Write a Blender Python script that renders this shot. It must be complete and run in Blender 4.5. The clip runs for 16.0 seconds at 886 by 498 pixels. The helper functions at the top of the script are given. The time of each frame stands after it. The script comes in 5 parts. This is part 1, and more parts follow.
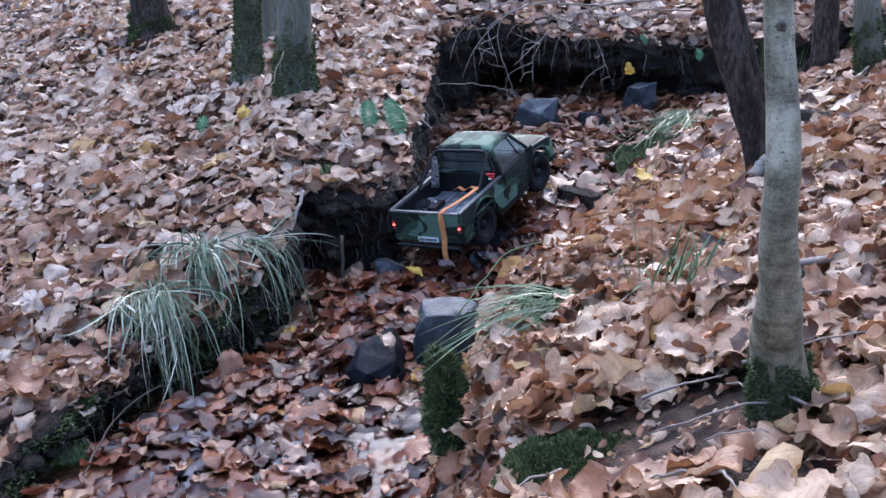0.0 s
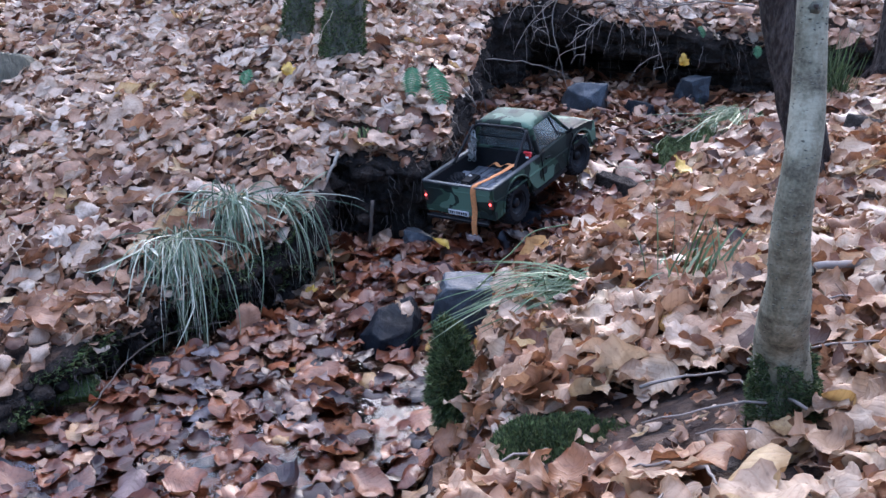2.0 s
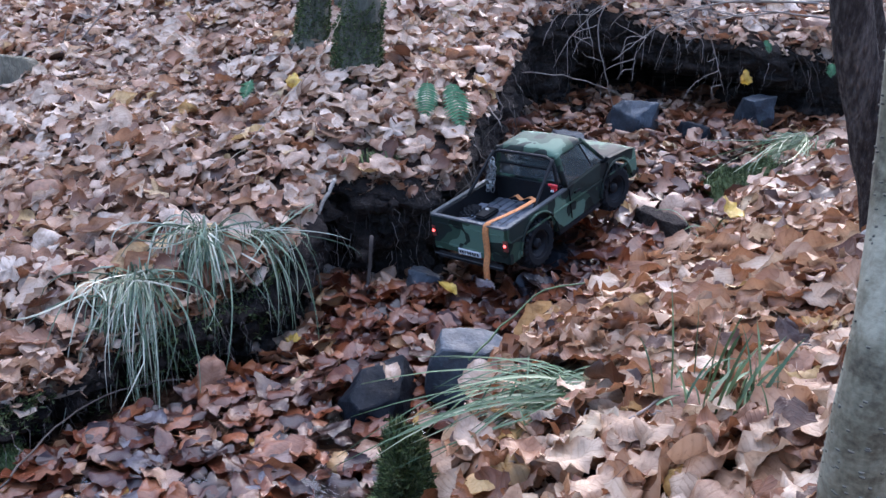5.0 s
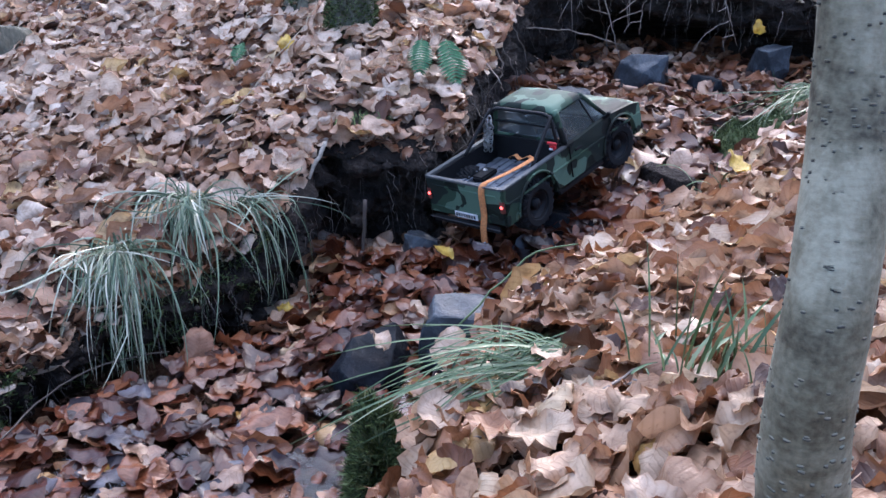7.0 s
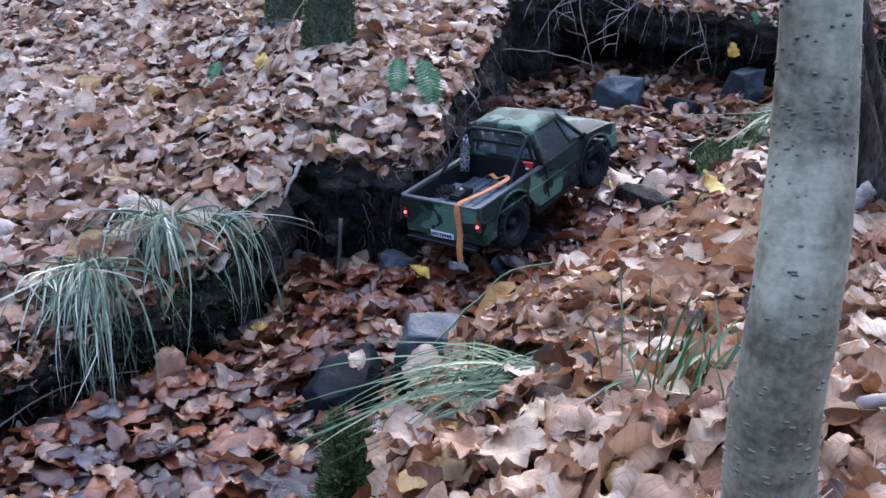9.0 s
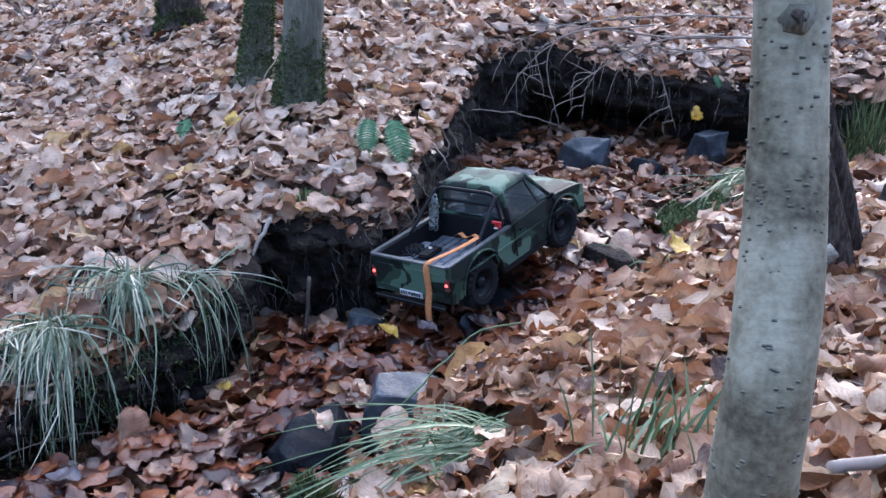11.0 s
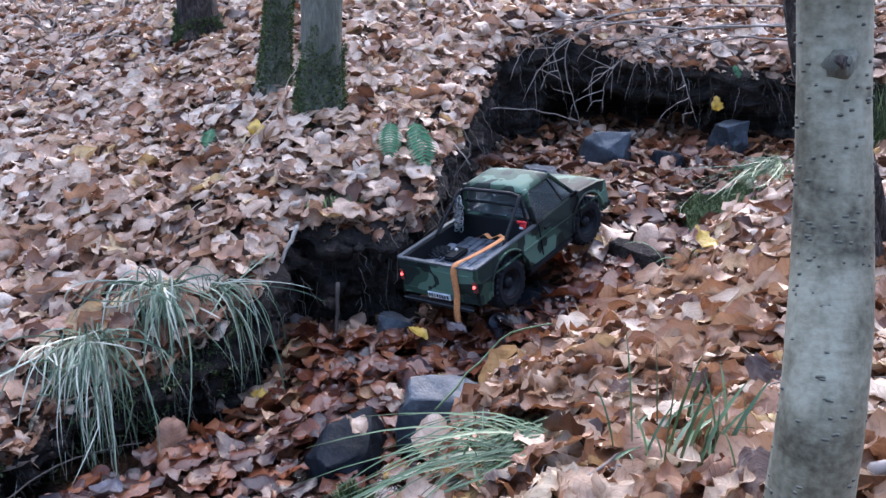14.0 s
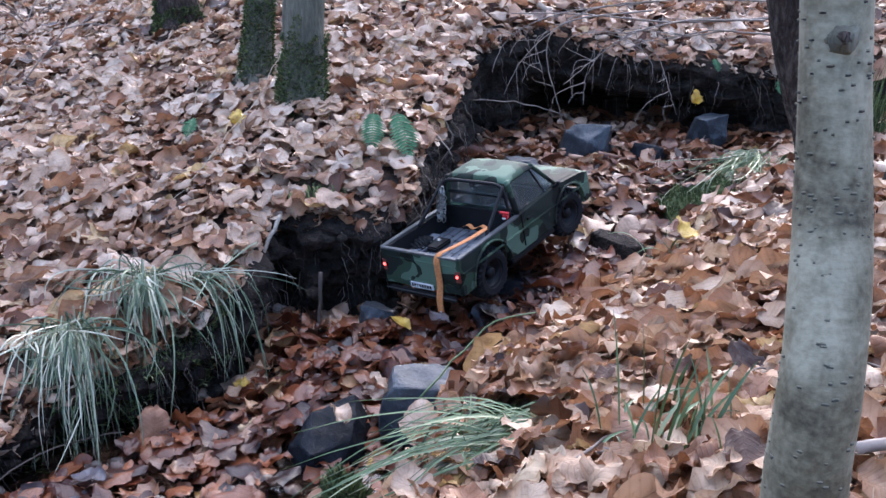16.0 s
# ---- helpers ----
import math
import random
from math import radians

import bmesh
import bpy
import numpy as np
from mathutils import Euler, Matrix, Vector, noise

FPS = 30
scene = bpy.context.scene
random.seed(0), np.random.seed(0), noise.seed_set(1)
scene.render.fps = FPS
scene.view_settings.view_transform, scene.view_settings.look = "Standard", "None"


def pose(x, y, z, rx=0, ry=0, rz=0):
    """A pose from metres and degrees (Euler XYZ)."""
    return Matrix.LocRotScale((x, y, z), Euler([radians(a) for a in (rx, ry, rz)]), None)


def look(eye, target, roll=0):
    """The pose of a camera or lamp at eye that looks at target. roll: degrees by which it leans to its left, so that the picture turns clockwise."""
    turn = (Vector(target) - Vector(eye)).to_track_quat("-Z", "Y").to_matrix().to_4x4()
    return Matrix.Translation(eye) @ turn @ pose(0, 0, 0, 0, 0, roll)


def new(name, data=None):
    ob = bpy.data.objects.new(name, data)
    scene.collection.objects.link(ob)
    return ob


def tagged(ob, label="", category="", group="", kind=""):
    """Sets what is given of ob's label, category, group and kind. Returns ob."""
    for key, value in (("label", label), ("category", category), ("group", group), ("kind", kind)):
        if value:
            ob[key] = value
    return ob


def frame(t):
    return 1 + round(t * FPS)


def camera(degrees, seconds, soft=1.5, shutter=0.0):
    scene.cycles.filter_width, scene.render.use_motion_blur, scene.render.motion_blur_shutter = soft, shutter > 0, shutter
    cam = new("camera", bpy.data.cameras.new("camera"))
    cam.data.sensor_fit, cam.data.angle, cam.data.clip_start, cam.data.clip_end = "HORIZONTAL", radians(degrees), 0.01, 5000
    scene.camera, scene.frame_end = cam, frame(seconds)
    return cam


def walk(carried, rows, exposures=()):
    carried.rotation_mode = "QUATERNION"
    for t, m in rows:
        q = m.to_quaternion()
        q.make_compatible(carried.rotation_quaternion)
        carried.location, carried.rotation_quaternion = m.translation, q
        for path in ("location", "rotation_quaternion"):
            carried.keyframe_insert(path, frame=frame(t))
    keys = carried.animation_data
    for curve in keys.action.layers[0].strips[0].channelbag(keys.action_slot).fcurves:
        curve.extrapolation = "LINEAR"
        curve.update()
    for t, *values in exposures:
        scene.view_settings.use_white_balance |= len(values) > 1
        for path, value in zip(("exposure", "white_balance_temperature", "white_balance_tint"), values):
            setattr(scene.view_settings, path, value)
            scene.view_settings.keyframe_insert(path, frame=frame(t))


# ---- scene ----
cam = camera(50.83, 16.0)
PATH = [  # seconds, place, turn
    (0, -0.2193, -0.3501, 0.8563, 71.336, 3.043, -9.397),
    (0.5, -0.2184, -0.3481, 0.8580, 70.347, 2.871, -8.881),
    (1, -0.2115, -0.3383, 0.8521, 72.139, 0.829, -7.816),
    (1.5, -0.2020, -0.3409, 0.8414, 70.805, -0.933, -6.381),
    (2, -0.1855, -0.3405, 0.8386, 70.082, -1.223, -5.142),
    (2.5, -0.1646, -0.3125, 0.8369, 69.765, -1.154, -4.836),
    (3, -0.1370, -0.2390, 0.8249, 70.409, -2.032, -2.376),
    (3.5, -0.1105, -0.1610, 0.8123, 71.421, -3.602, -2.523),
    (4, -0.0908, -0.1226, 0.8236, 71.239, -2.854, -1.449),
    (4.2, -0.0850, -0.1102, 0.8253, 71.008, -2.657, -1.703),
    (6.3, -0.0058, 0.0001, 0.8077, 68.257, 0.078, 0.602),
    (6.5, -0.0022, 0.0003, 0.8037, 67.917, 0.254, 0.117),
    (7, 0.0000, 0.0000, 0.8000, 68.000, -0.000, -0.000),
    (7.5, 0.0016, 0.0015, 0.8024, 68.583, 0.007, -0.664),
    (8, 0.0011, 0.0005, 0.8036, 68.582, 0.266, -0.778),
    (8.5, 0.0001, -0.0027, 0.8013, 68.490, -0.047, -0.556),
    (9, 0.0058, 0.0046, 0.7933, 69.337, -0.636, -1.144),
    (9.2, 0.0042, 0.0051, 0.7945, 71.348, -1.329, -2.059),
    (11.3, 0.0016, 0.0040, 0.7979, 72.846, -1.499, -3.054),
    (11.5, 0.0009, 0.0023, 0.7981, 72.693, -1.218, -2.970),
    (12, -0.0013, -0.0007, 0.8009, 72.647, -1.024, -2.902),
    (12.5, -0.0052, -0.0057, 0.8041, 72.688, -1.021, -2.513),
    (13, -0.0053, -0.0031, 0.8071, 72.638, -0.157, -2.704),
    (13.5, -0.0049, 0.0006, 0.8091, 72.564, 0.233, -2.738),
    (14, -0.0099, -0.0027, 0.8148, 72.511, 0.616, -2.336),
    (14.5, -0.0118, 0.0000, 0.8189, 72.639, 1.072, -2.627),
    (15, -0.0145, -0.0015, 0.8211, 72.641, 1.006, -2.400),
    (15.5, -0.0167, -0.0072, 0.8162, 72.261, 0.998, -2.240),
    (16, -0.0199, -0.0093, 0.8101, 72.110, 0.019, -3.569),
]
walk(cam, [(t, pose(*row)) for t, *row in PATH], [(0.0, 1.93, 5130, 17), (7.0, 1.98, 5220, 17), (9.0, 1.96, 5120, 16), (12.5, 2.0, 5170, 16), (14.5, 2.05, 5270, 16), (16.0, 2.0, 5350, 17)])
# ---- light ----
world = bpy.data.worlds.new("world")
scene.world = world
world.use_nodes = True
wn = world.node_tree.nodes
sky = wn.new("ShaderNodeTexSky")
sky.sky_type, sky.sun_disc = "NISHITA", False
sky.sun_elevation, sky.sun_rotation = radians(28), radians(20)
sky.air_density, sky.dust_density, sky.ozone_density = 1.0, 3.0, 1.0
wn["Background"].inputs["Strength"].default_value = 0.13
world.node_tree.links.new(sky.outputs[0], wn["Background"].inputs["Color"])
sun = new("sun", bpy.data.lights.new("sun", "SUN"))
sun.data.energy, sun.data.angle, sun.data.color = 1.0, radians(70), (1.0, 0.95, 0.9)
sun.matrix_world = look((0, 0, 6), (0.35, -1.0, 0.0))
rng = np.random.default_rng(11)


# ---- materials ----
def material(name):
    m = bpy.data.materials.new(name)
    m.use_nodes = True
    return m, m.node_tree.nodes, m.node_tree.links, m.node_tree.nodes["Principled BSDF"]


def value(nodes, links, op, a, b=None, c=None):
    n = nodes.new("ShaderNodeMath")
    n.operation = op
    for k, v in enumerate((a, b, c)):
        if v is None:
            continue
        if isinstance(v, (int, float)):
            n.inputs[k].default_value = v
        else:
            links.new(v, n.inputs[k])
    return n.outputs[0]


def ramp(nodes, links, fac, stops, mode="LINEAR"):
    n = nodes.new("ShaderNodeValToRGB")
    n.color_ramp.interpolation = mode
    e = n.color_ramp.elements
    while len(e) < len(stops):
        e.new(0.5)
    for k, (p, col) in enumerate(stops):
        e[k].position, e[k].color = p, (*col, 1)
    links.new(fac, n.inputs[0])
    return n.outputs[0]


def mix(nodes, links, fac, a, b, kind="MIX"):
    n = nodes.new("ShaderNodeMix")
    n.data_type, n.blend_type = "RGBA", kind
    for k, v in ((0, fac), (6, a), (7, b)):
        if isinstance(v, (int, float)):
            n.inputs[k].default_value = v
        elif isinstance(v, tuple):
            n.inputs[k].default_value = (*v, 1)
        else:
            links.new(v, n.inputs[k])
    return n.outputs[2]


def grain(nodes, links, scale, detail=4.0, coords=None, rough=0.55):
    n = nodes.new("ShaderNodeTexNoise")
    n.inputs["Scale"].default_value, n.inputs["Detail"].default_value, n.inputs["Roughness"].default_value = scale, detail, rough
    if coords is not None:
        links.new(coords, n.inputs["Vector"])
    return n.outputs["Fac"]


def place_of(nodes, which="Object"):
    return nodes.new("ShaderNodeTexCoord").outputs[which]


def relief(nodes, links, bsdf, height, strength=0.4, distance=0.004):
    b = nodes.new("ShaderNodeBump")
    b.inputs["Strength"].default_value, b.inputs["Distance"].default_value = strength, distance
    links.new(height, b.inputs["Height"])
    links.new(b.outputs[0], bsdf.inputs["Normal"])


def leaf_material(name, stops, rough, coat=0.0, thin=0.28):
    m, n, l, b = material(name)
    geo, info = n.new("ShaderNodeNewGeometry"), n.new("ShaderNodeObjectInfo")
    pick = value(n, l, "FRACT", value(n, l, "ADD", geo.outputs["Random Per Island"], info.outputs["Random"]))
    uv = place_of(n, "UV")
    sep = n.new("ShaderNodeSeparateXYZ")
    l.new(uv, sep.inputs[0])
    side = value(n, l, "ABSOLUTE", value(n, l, "SUBTRACT", sep.outputs[0], 0.5))
    along = value(n, l, "SUBTRACT", sep.outputs[1], value(n, l, "MULTIPLY", side, 0.62))
    veins = value(n, l, "POWER", value(n, l, "ABSOLUTE", value(n, l, "SINE", value(n, l, "MULTIPLY", along, 26.0))), 10.0)
    rib = value(n, l, "LESS_THAN", side, 0.016)
    line = value(n, l, "MAXIMUM", veins, rib)
    obj = geo.outputs["Position"]
    base = ramp(n, l, pick, stops)
    blotch = grain(n, l, 38.0, 5.0, obj)
    speck = grain(n, l, 260.0, 3.0, obj)
    shade = ramp(n, l, blotch, [(0.3, (0.4, 0.32, 0.26)), (0.48, (0.86, 0.82, 0.79)), (0.72, (1.12, 1.12, 1.12))])
    col = mix(n, l, 0.85, base, shade, "MULTIPLY")
    edge = ramp(n, l, value(n, l, "MULTIPLY_ADD", blotch, 0.35, side), [(0.5, (1, 1, 1)), (0.68, (0.74, 0.6, 0.48))])
    col = mix(n, l, 0.7, col, edge, "MULTIPLY")
    col = mix(n, l, 1.0, col, ramp(n, l, line, [(0.0, (1, 1, 1)), (1.0, (0.89, 0.86, 0.83))]), "MULTIPLY")
    dots = ramp(n, l, speck, [(0.3, (0.55, 0.5, 0.5)), (0.42, (1, 1, 1))])
    col = mix(n, l, 0.6, col, dots, "MULTIPLY")
    l.new(col, b.inputs["Base Color"])
    b.inputs["Roughness"].default_value = rough
    b.inputs["Coat Weight"].default_value, b.inputs["Coat Roughness"].default_value = coat, 0.12
    relief(n, l, b, value(n, l, "ADD", value(n, l, "MULTIPLY", line, -0.12), value(n, l, "MULTIPLY_ADD", speck, 0.15, blotch)), 0.6, 0.003)
    through_, both = n.new("ShaderNodeBsdfTranslucent"), n.new("ShaderNodeMixShader")
    both.inputs[0].default_value = thin
    l.new(col, through_.inputs["Color"])
    l.new(b.outputs[0], both.inputs[1])
    l.new(through_.outputs[0], both.inputs[2])
    l.new(both.outputs[0], n["Material Output"].inputs["Surface"])
    return m


def mottled(name, stops, scale, rough, fine=None, bump=0.5, distance=0.006, detail=6.0, stretch=None, coat=0.0, gloss=0.5):
    m, n, l, b = material(name)
    obj = place_of(n)
    if stretch:
        mp = n.new("ShaderNodeMapping")
        mp.inputs["Scale"].default_value = stretch
        l.new(obj, mp.inputs["Vector"])
        obj = mp.outputs[0]
    g = grain(n, l, scale, detail, obj, 0.65)
    f = grain(n, l, fine or scale * 7, 4.0, obj, 0.6)
    info = n.new("ShaderNodeObjectInfo")
    col = ramp(n, l, value(n, l, "MULTIPLY_ADD", f, 0.45, value(n, l, "MULTIPLY", g, 0.6)), stops)
    tone = ramp(n, l, info.outputs["Random"], [(0, (0.85, 0.85, 0.85)), (1, (1.12, 1.12, 1.12))])
    l.new(mix(n, l, 0.8, col, tone, "MULTIPLY"), b.inputs["Base Color"])
    b.inputs["Roughness"].default_value = rough
    b.inputs["Coat Weight"].default_value, b.inputs["Coat Roughness"].default_value = coat, 0.15
    b.inputs["Specular IOR Level"].default_value = gloss
    relief(n, l, b, value(n, l, "ADD", g, value(n, l, "MULTIPLY", f, 0.6)), bump, distance)
    return m


def plain(name, col, rough, metal=0.0, noise_scale=90.0, vary=0.25, bump=0.15):
    m, n, l, b = material(name)
    g = grain(n, l, noise_scale, 5.0, place_of(n))
    lo, hi = tuple(c * (1 - vary) for c in col), tuple(min(1, c * (1 + vary)) for c in col)
    l.new(ramp(n, l, g, [(0.3, lo), (0.7, hi)]), b.inputs["Base Color"])
    l.new(ramp(n, l, g, [(0.3, (rough * 0.8,) * 3), (0.7, (min(1, rough * 1.25),) * 3)]), b.inputs["Roughness"])
    b.inputs["Metallic"].default_value = metal
    relief(n, l, b, g, bump, 0.001)
    return m


def island_tone(name, stops, rough, coat=0.0):
    m, n, l, b = material(name)
    geo = n.new("ShaderNodeNewGeometry")
    g = grain(n, l, 70.0, 3.0, place_of(n))
    col = ramp(n, l, geo.outputs["Random Per Island"], stops)
    tone = ramp(n, l, g, [(0.3, (0.7, 0.7, 0.7)), (0.7, (1.15, 1.15, 1.15))])
    l.new(mix(n, l, 0.8, col, tone, "MULTIPLY"), b.inputs["Base Color"])
    b.inputs["Roughness"].default_value = rough
    return m


DRY = leaf_material("dry_leaf", [(0.0, (0.05, 0.024, 0.014)), (0.1, (0.15, 0.066, 0.035)), (0.24, (0.32, 0.16, 0.085)), (0.42, (0.43, 0.262, 0.165)),
                                 (0.6, (0.5, 0.35, 0.245)), (0.8, (0.57, 0.44, 0.335)), (0.95, (0.68, 0.57, 0.46)), (1.0, (0.56, 0.39, 0.16))], 0.45)
BROWN = leaf_material("brown_leaf", [(0.0, (0.05, 0.022, 0.011)), (0.1, (0.141, 0.058, 0.027)), (0.24, (0.28, 0.125, 0.056)), (0.42, (0.37, 0.2, 0.105)),
                                 (0.6, (0.45, 0.29, 0.18)), (0.78, (0.51, 0.37, 0.25)), (0.94, (0.57, 0.45, 0.325)), (1.0, (0.46, 0.3, 0.1))], 0.48)
WET = leaf_material("wet_leaf", [(0.0, (0.014, 0.005, 0.004)), (0.2, (0.052, 0.015, 0.008)), (0.45, (0.135, 0.038, 0.015)), (0.65, (0.24, 0.08, 0.032)),
                                 (0.8, (0.33, 0.145, 0.072)), (0.9, (0.22, 0.14, 0.12)), (0.97, (0.47, 0.3, 0.18)), (1.0, (0.45, 0.28, 0.05))], 0.36, 0.22)
DAMP = leaf_material("damp_leaf", [(0.0, (0.025, 0.01, 0.006)), (0.2, (0.085, 0.032, 0.016)), (0.45, (0.2, 0.08, 0.038)), (0.65, (0.3, 0.145, 0.075)),
                                   (0.85, (0.41, 0.25, 0.155)), (0.96, (0.55, 0.42, 0.32)), (1.0, (0.478, 0.344, 0.125))], 0.38, 0.2)
PALE = leaf_material("pale_leaf", [(0.0, (0.527, 0.404, 0.298)), (1.0, (0.607, 0.484, 0.378))], 0.5)
YELLOW = leaf_material("yellow_leaf", [(0.0, (0.6, 0.4, 0.05)), (1.0, (0.68, 0.5, 0.1))], 0.45)
REDDISH = leaf_material("russet_leaf", [(0.0, (0.38, 0.2, 0.12)), (1.0, (0.46, 0.27, 0.17))], 0.5)
# Blue-grey base colour; in the pool litter it paints the sheen of the sky.
BLUISH = leaf_material("wet_grey_sheen_leaf", [(0.0, (0.09, 0.085, 0.1)), (1.0, (0.18, 0.165, 0.185))], 0.35, 0.2)
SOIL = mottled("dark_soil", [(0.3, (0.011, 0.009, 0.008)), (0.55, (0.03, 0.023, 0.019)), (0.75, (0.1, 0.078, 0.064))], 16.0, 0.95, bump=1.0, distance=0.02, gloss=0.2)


def leaf_mould():
    """Rotting leaves pressed flat: small angular flakes of brown, with dark earth between."""
    m, n, l, b = material("leaf_mould")
    obj = place_of(n)
    cell, edge = n.new("ShaderNodeTexVoronoi"), n.new("ShaderNodeTexVoronoi")
    edge.feature = "DISTANCE_TO_EDGE"
    for v in (cell, edge):
        v.inputs["Scale"].default_value, v.inputs["Randomness"].default_value = 34.0, 1.0
        l.new(obj, v.inputs["Vector"])
    sep = n.new("ShaderNodeSeparateColor")
    l.new(cell.outputs["Color"], sep.inputs[0])
    g, f = grain(n, l, 30.0, 6.0, obj, 0.65), grain(n, l, 190.0, 4.0, obj)
    flake = ramp(n, l, sep.outputs[0], [(0.0, (0.022, 0.012, 0.008)), (0.4, (0.06, 0.031, 0.019)), (0.75, (0.115, 0.066, 0.041)), (1.0, (0.19, 0.125, 0.082))])
    dirt = ramp(n, l, g, [(0.35, (0.25, 0.22, 0.2)), (0.65, (1, 1, 1))])
    gap = ramp(n, l, edge.outputs["Distance"], [(0.0, (0.7, 0.66, 0.62)), (0.2, (1, 1, 1))])
    col = mix(n, l, 1.0, mix(n, l, 1.0, flake, dirt, "MULTIPLY"), gap, "MULTIPLY")
    l.new(col, b.inputs["Base Color"])
    b.inputs["Roughness"].default_value = 0.85
    relief(n, l, b, value(n, l, "ADD", value(n, l, "MULTIPLY", sep.outputs[1], 0.5), value(n, l, "ADD", g, value(n, l, "MULTIPLY", f, 0.4))), 0.9, 0.012)
    return m


HUMUS = leaf_mould()
def smooth_bark():
    """Grey-olive young bark: faint rings round the stem, fine pits, and darker lichen smears."""
    m, n, l, b = material("smooth_grey_bark")
    obj = place_of(n)
    mp, mp2 = n.new("ShaderNodeMapping"), n.new("ShaderNodeMapping")
    mp.inputs["Scale"].default_value, mp2.inputs["Scale"].default_value = (22, 22, 70), (60, 60, 22)
    l.new(obj, mp.inputs["Vector"])
    l.new(obj, mp2.inputs["Vector"])
    rings_, smear, fine = grain(n, l, 1.0, 5.0, mp.outputs[0], 0.65), grain(n, l, 1.0, 4.0, mp2.outputs[0]), grain(n, l, 420.0, 3.0, obj)
    tone = value(n, l, "ADD", value(n, l, "MULTIPLY", rings_, 0.4), value(n, l, "ADD", value(n, l, "MULTIPLY", smear, 0.42), value(n, l, "MULTIPLY", fine, 0.2)))
    col = ramp(n, l, tone, [(0.4, (0.055, 0.044, 0.026)), (0.47, (0.135, 0.117, 0.073)), (0.53, (0.21, 0.187, 0.124)), (0.62, (0.33, 0.3, 0.21))])
    l.new(col, b.inputs["Base Color"])
    b.inputs["Roughness"].default_value, b.inputs["Specular IOR Level"].default_value = 0.62, 0.35
    relief(n, l, b, value(n, l, "ADD", rings_, value(n, l, "MULTIPLY", fine, 0.35)), 0.45, 0.0016)
    return m


BIRCH = smooth_bark()
BARK = mottled("dark_bark", [(0.34, (0.012, 0.008, 0.007)), (0.5, (0.045, 0.032, 0.026)), (0.72, (0.15, 0.12, 0.1))], 30.0, 0.9, 120.0, 1.0, 0.02, stretch=(1.6, 1.6, 0.4), gloss=0.2)
GREYBARK = mottled("grey_brown_bark", [(0.3, (0.04, 0.037, 0.026)), (0.55, (0.13, 0.122, 0.09)), (0.8, (0.27, 0.25, 0.19))], 20.0, 0.85, 120.0, 0.9, 0.008, stretch=(1.5, 1.5, 0.35), gloss=0.3)
WHITEBARK = mottled("whitish_bark", [(0.35, (0.07, 0.06, 0.046)), (0.5, (0.24, 0.21, 0.17)), (0.8, (0.42, 0.38, 0.32))], 45.0, 0.7, 200.0, 0.6, 0.003, stretch=(0.5, 1.8, 1.8))
LENTICEL = plain("lenticel", (0.05, 0.045, 0.038), 0.85)
PALEBARK = plain("pale_bark_lip", (0.19, 0.17, 0.12), 0.85)
TWIG = island_tone("twig_bark", [(0, (0.09, 0.07, 0.056)), (0.5, (0.21, 0.165, 0.135)), (1, (0.38, 0.32, 0.265))], 0.75)
STRAW = island_tone("dry_stalk", [(0, (0.3, 0.22, 0.14)), (1, (0.5, 0.4, 0.28))], 0.6)
GRASS = island_tone("sedge_blade", [(0, (0.05, 0.075, 0.036)), (0.35, (0.115, 0.155, 0.08)), (0.6, (0.21, 0.25, 0.145)), (0.8, (0.4, 0.4, 0.28)), (1, (0.56, 0.51, 0.38))], 0.5)
FRESH = island_tone("fresh_blade", [(0, (0.035, 0.07, 0.02)), (0.5, (0.085, 0.135, 0.046)), (0.85, (0.18, 0.24, 0.1)), (1, (0.42, 0.41, 0.25))], 0.42)
MOSS = island_tone("moss", [(0, (0.025, 0.036, 0.01)), (0.5, (0.068, 0.095, 0.026)), (0.9, (0.13, 0.17, 0.05)), (1, (0.24, 0.23, 0.11))], 0.85)
ROOT = island_tone("dark_root", [(0, (0.02, 0.016, 0.013)), (0.6, (0.08, 0.062, 0.05)), (1, (0.26, 0.21, 0.175))], 0.85)
FERN = island_tone("fern_green", [(0, (0.05, 0.12, 0.045)), (0.6, (0.09, 0.2, 0.08)), (1, (0.16, 0.28, 0.12))], 0.55)
SLATE = mottled("wet_slate", [(0.3, (0.014, 0.016, 0.02)), (0.5, (0.036, 0.043, 0.052)), (0.75, (0.09, 0.105, 0.12))], 16.0, 0.5, 140.0, 0.6, 0.004, gloss=0.4)
DARKSTONE = mottled("dark_wet_stone", [(0.3, (0.005, 0.006, 0.008)), (0.55, (0.011, 0.013, 0.017)), (0.8, (0.035, 0.04, 0.048))], 20.0, 0.6, 150.0, 0.6, 0.004, gloss=0.1)
WATER, wnodes, wlinks, wb = material("shallow_water")
wb.inputs["Base Color"].default_value = (0.86, 0.74, 0.62, 1)
wb.inputs["Roughness"].default_value, wb.inputs["IOR"].default_value, wb.inputs["Transmission Weight"].default_value = 0.03, 1.33, 1.0
relief(wnodes, wlinks, wb, grain(wnodes, wlinks, 32.0, 3.0, place_of(wnodes)), 0.3, 0.004)


# ---- mesh helpers ----
def dress(ob, mat, parent=None, label="", smooth=True):
    ob.data.materials.append(mat)
    if smooth:
        ob.data.polygons.foreach_set("use_smooth", [True] * len(ob.data.polygons))
    if parent is not None:
        ob.parent = parent
    if label:
        tagged(ob, label)
    return ob


def solid(name, verts, faces, mat, parent=None, label="", smooth=True):
    me = bpy.data.meshes.new(name)
    me.from_pydata([tuple(map(float, v)) for v in verts], [], [tuple(map(int, f)) for f in faces])
    me.update()
    return dress(new(name, me), mat, parent, label, smooth)


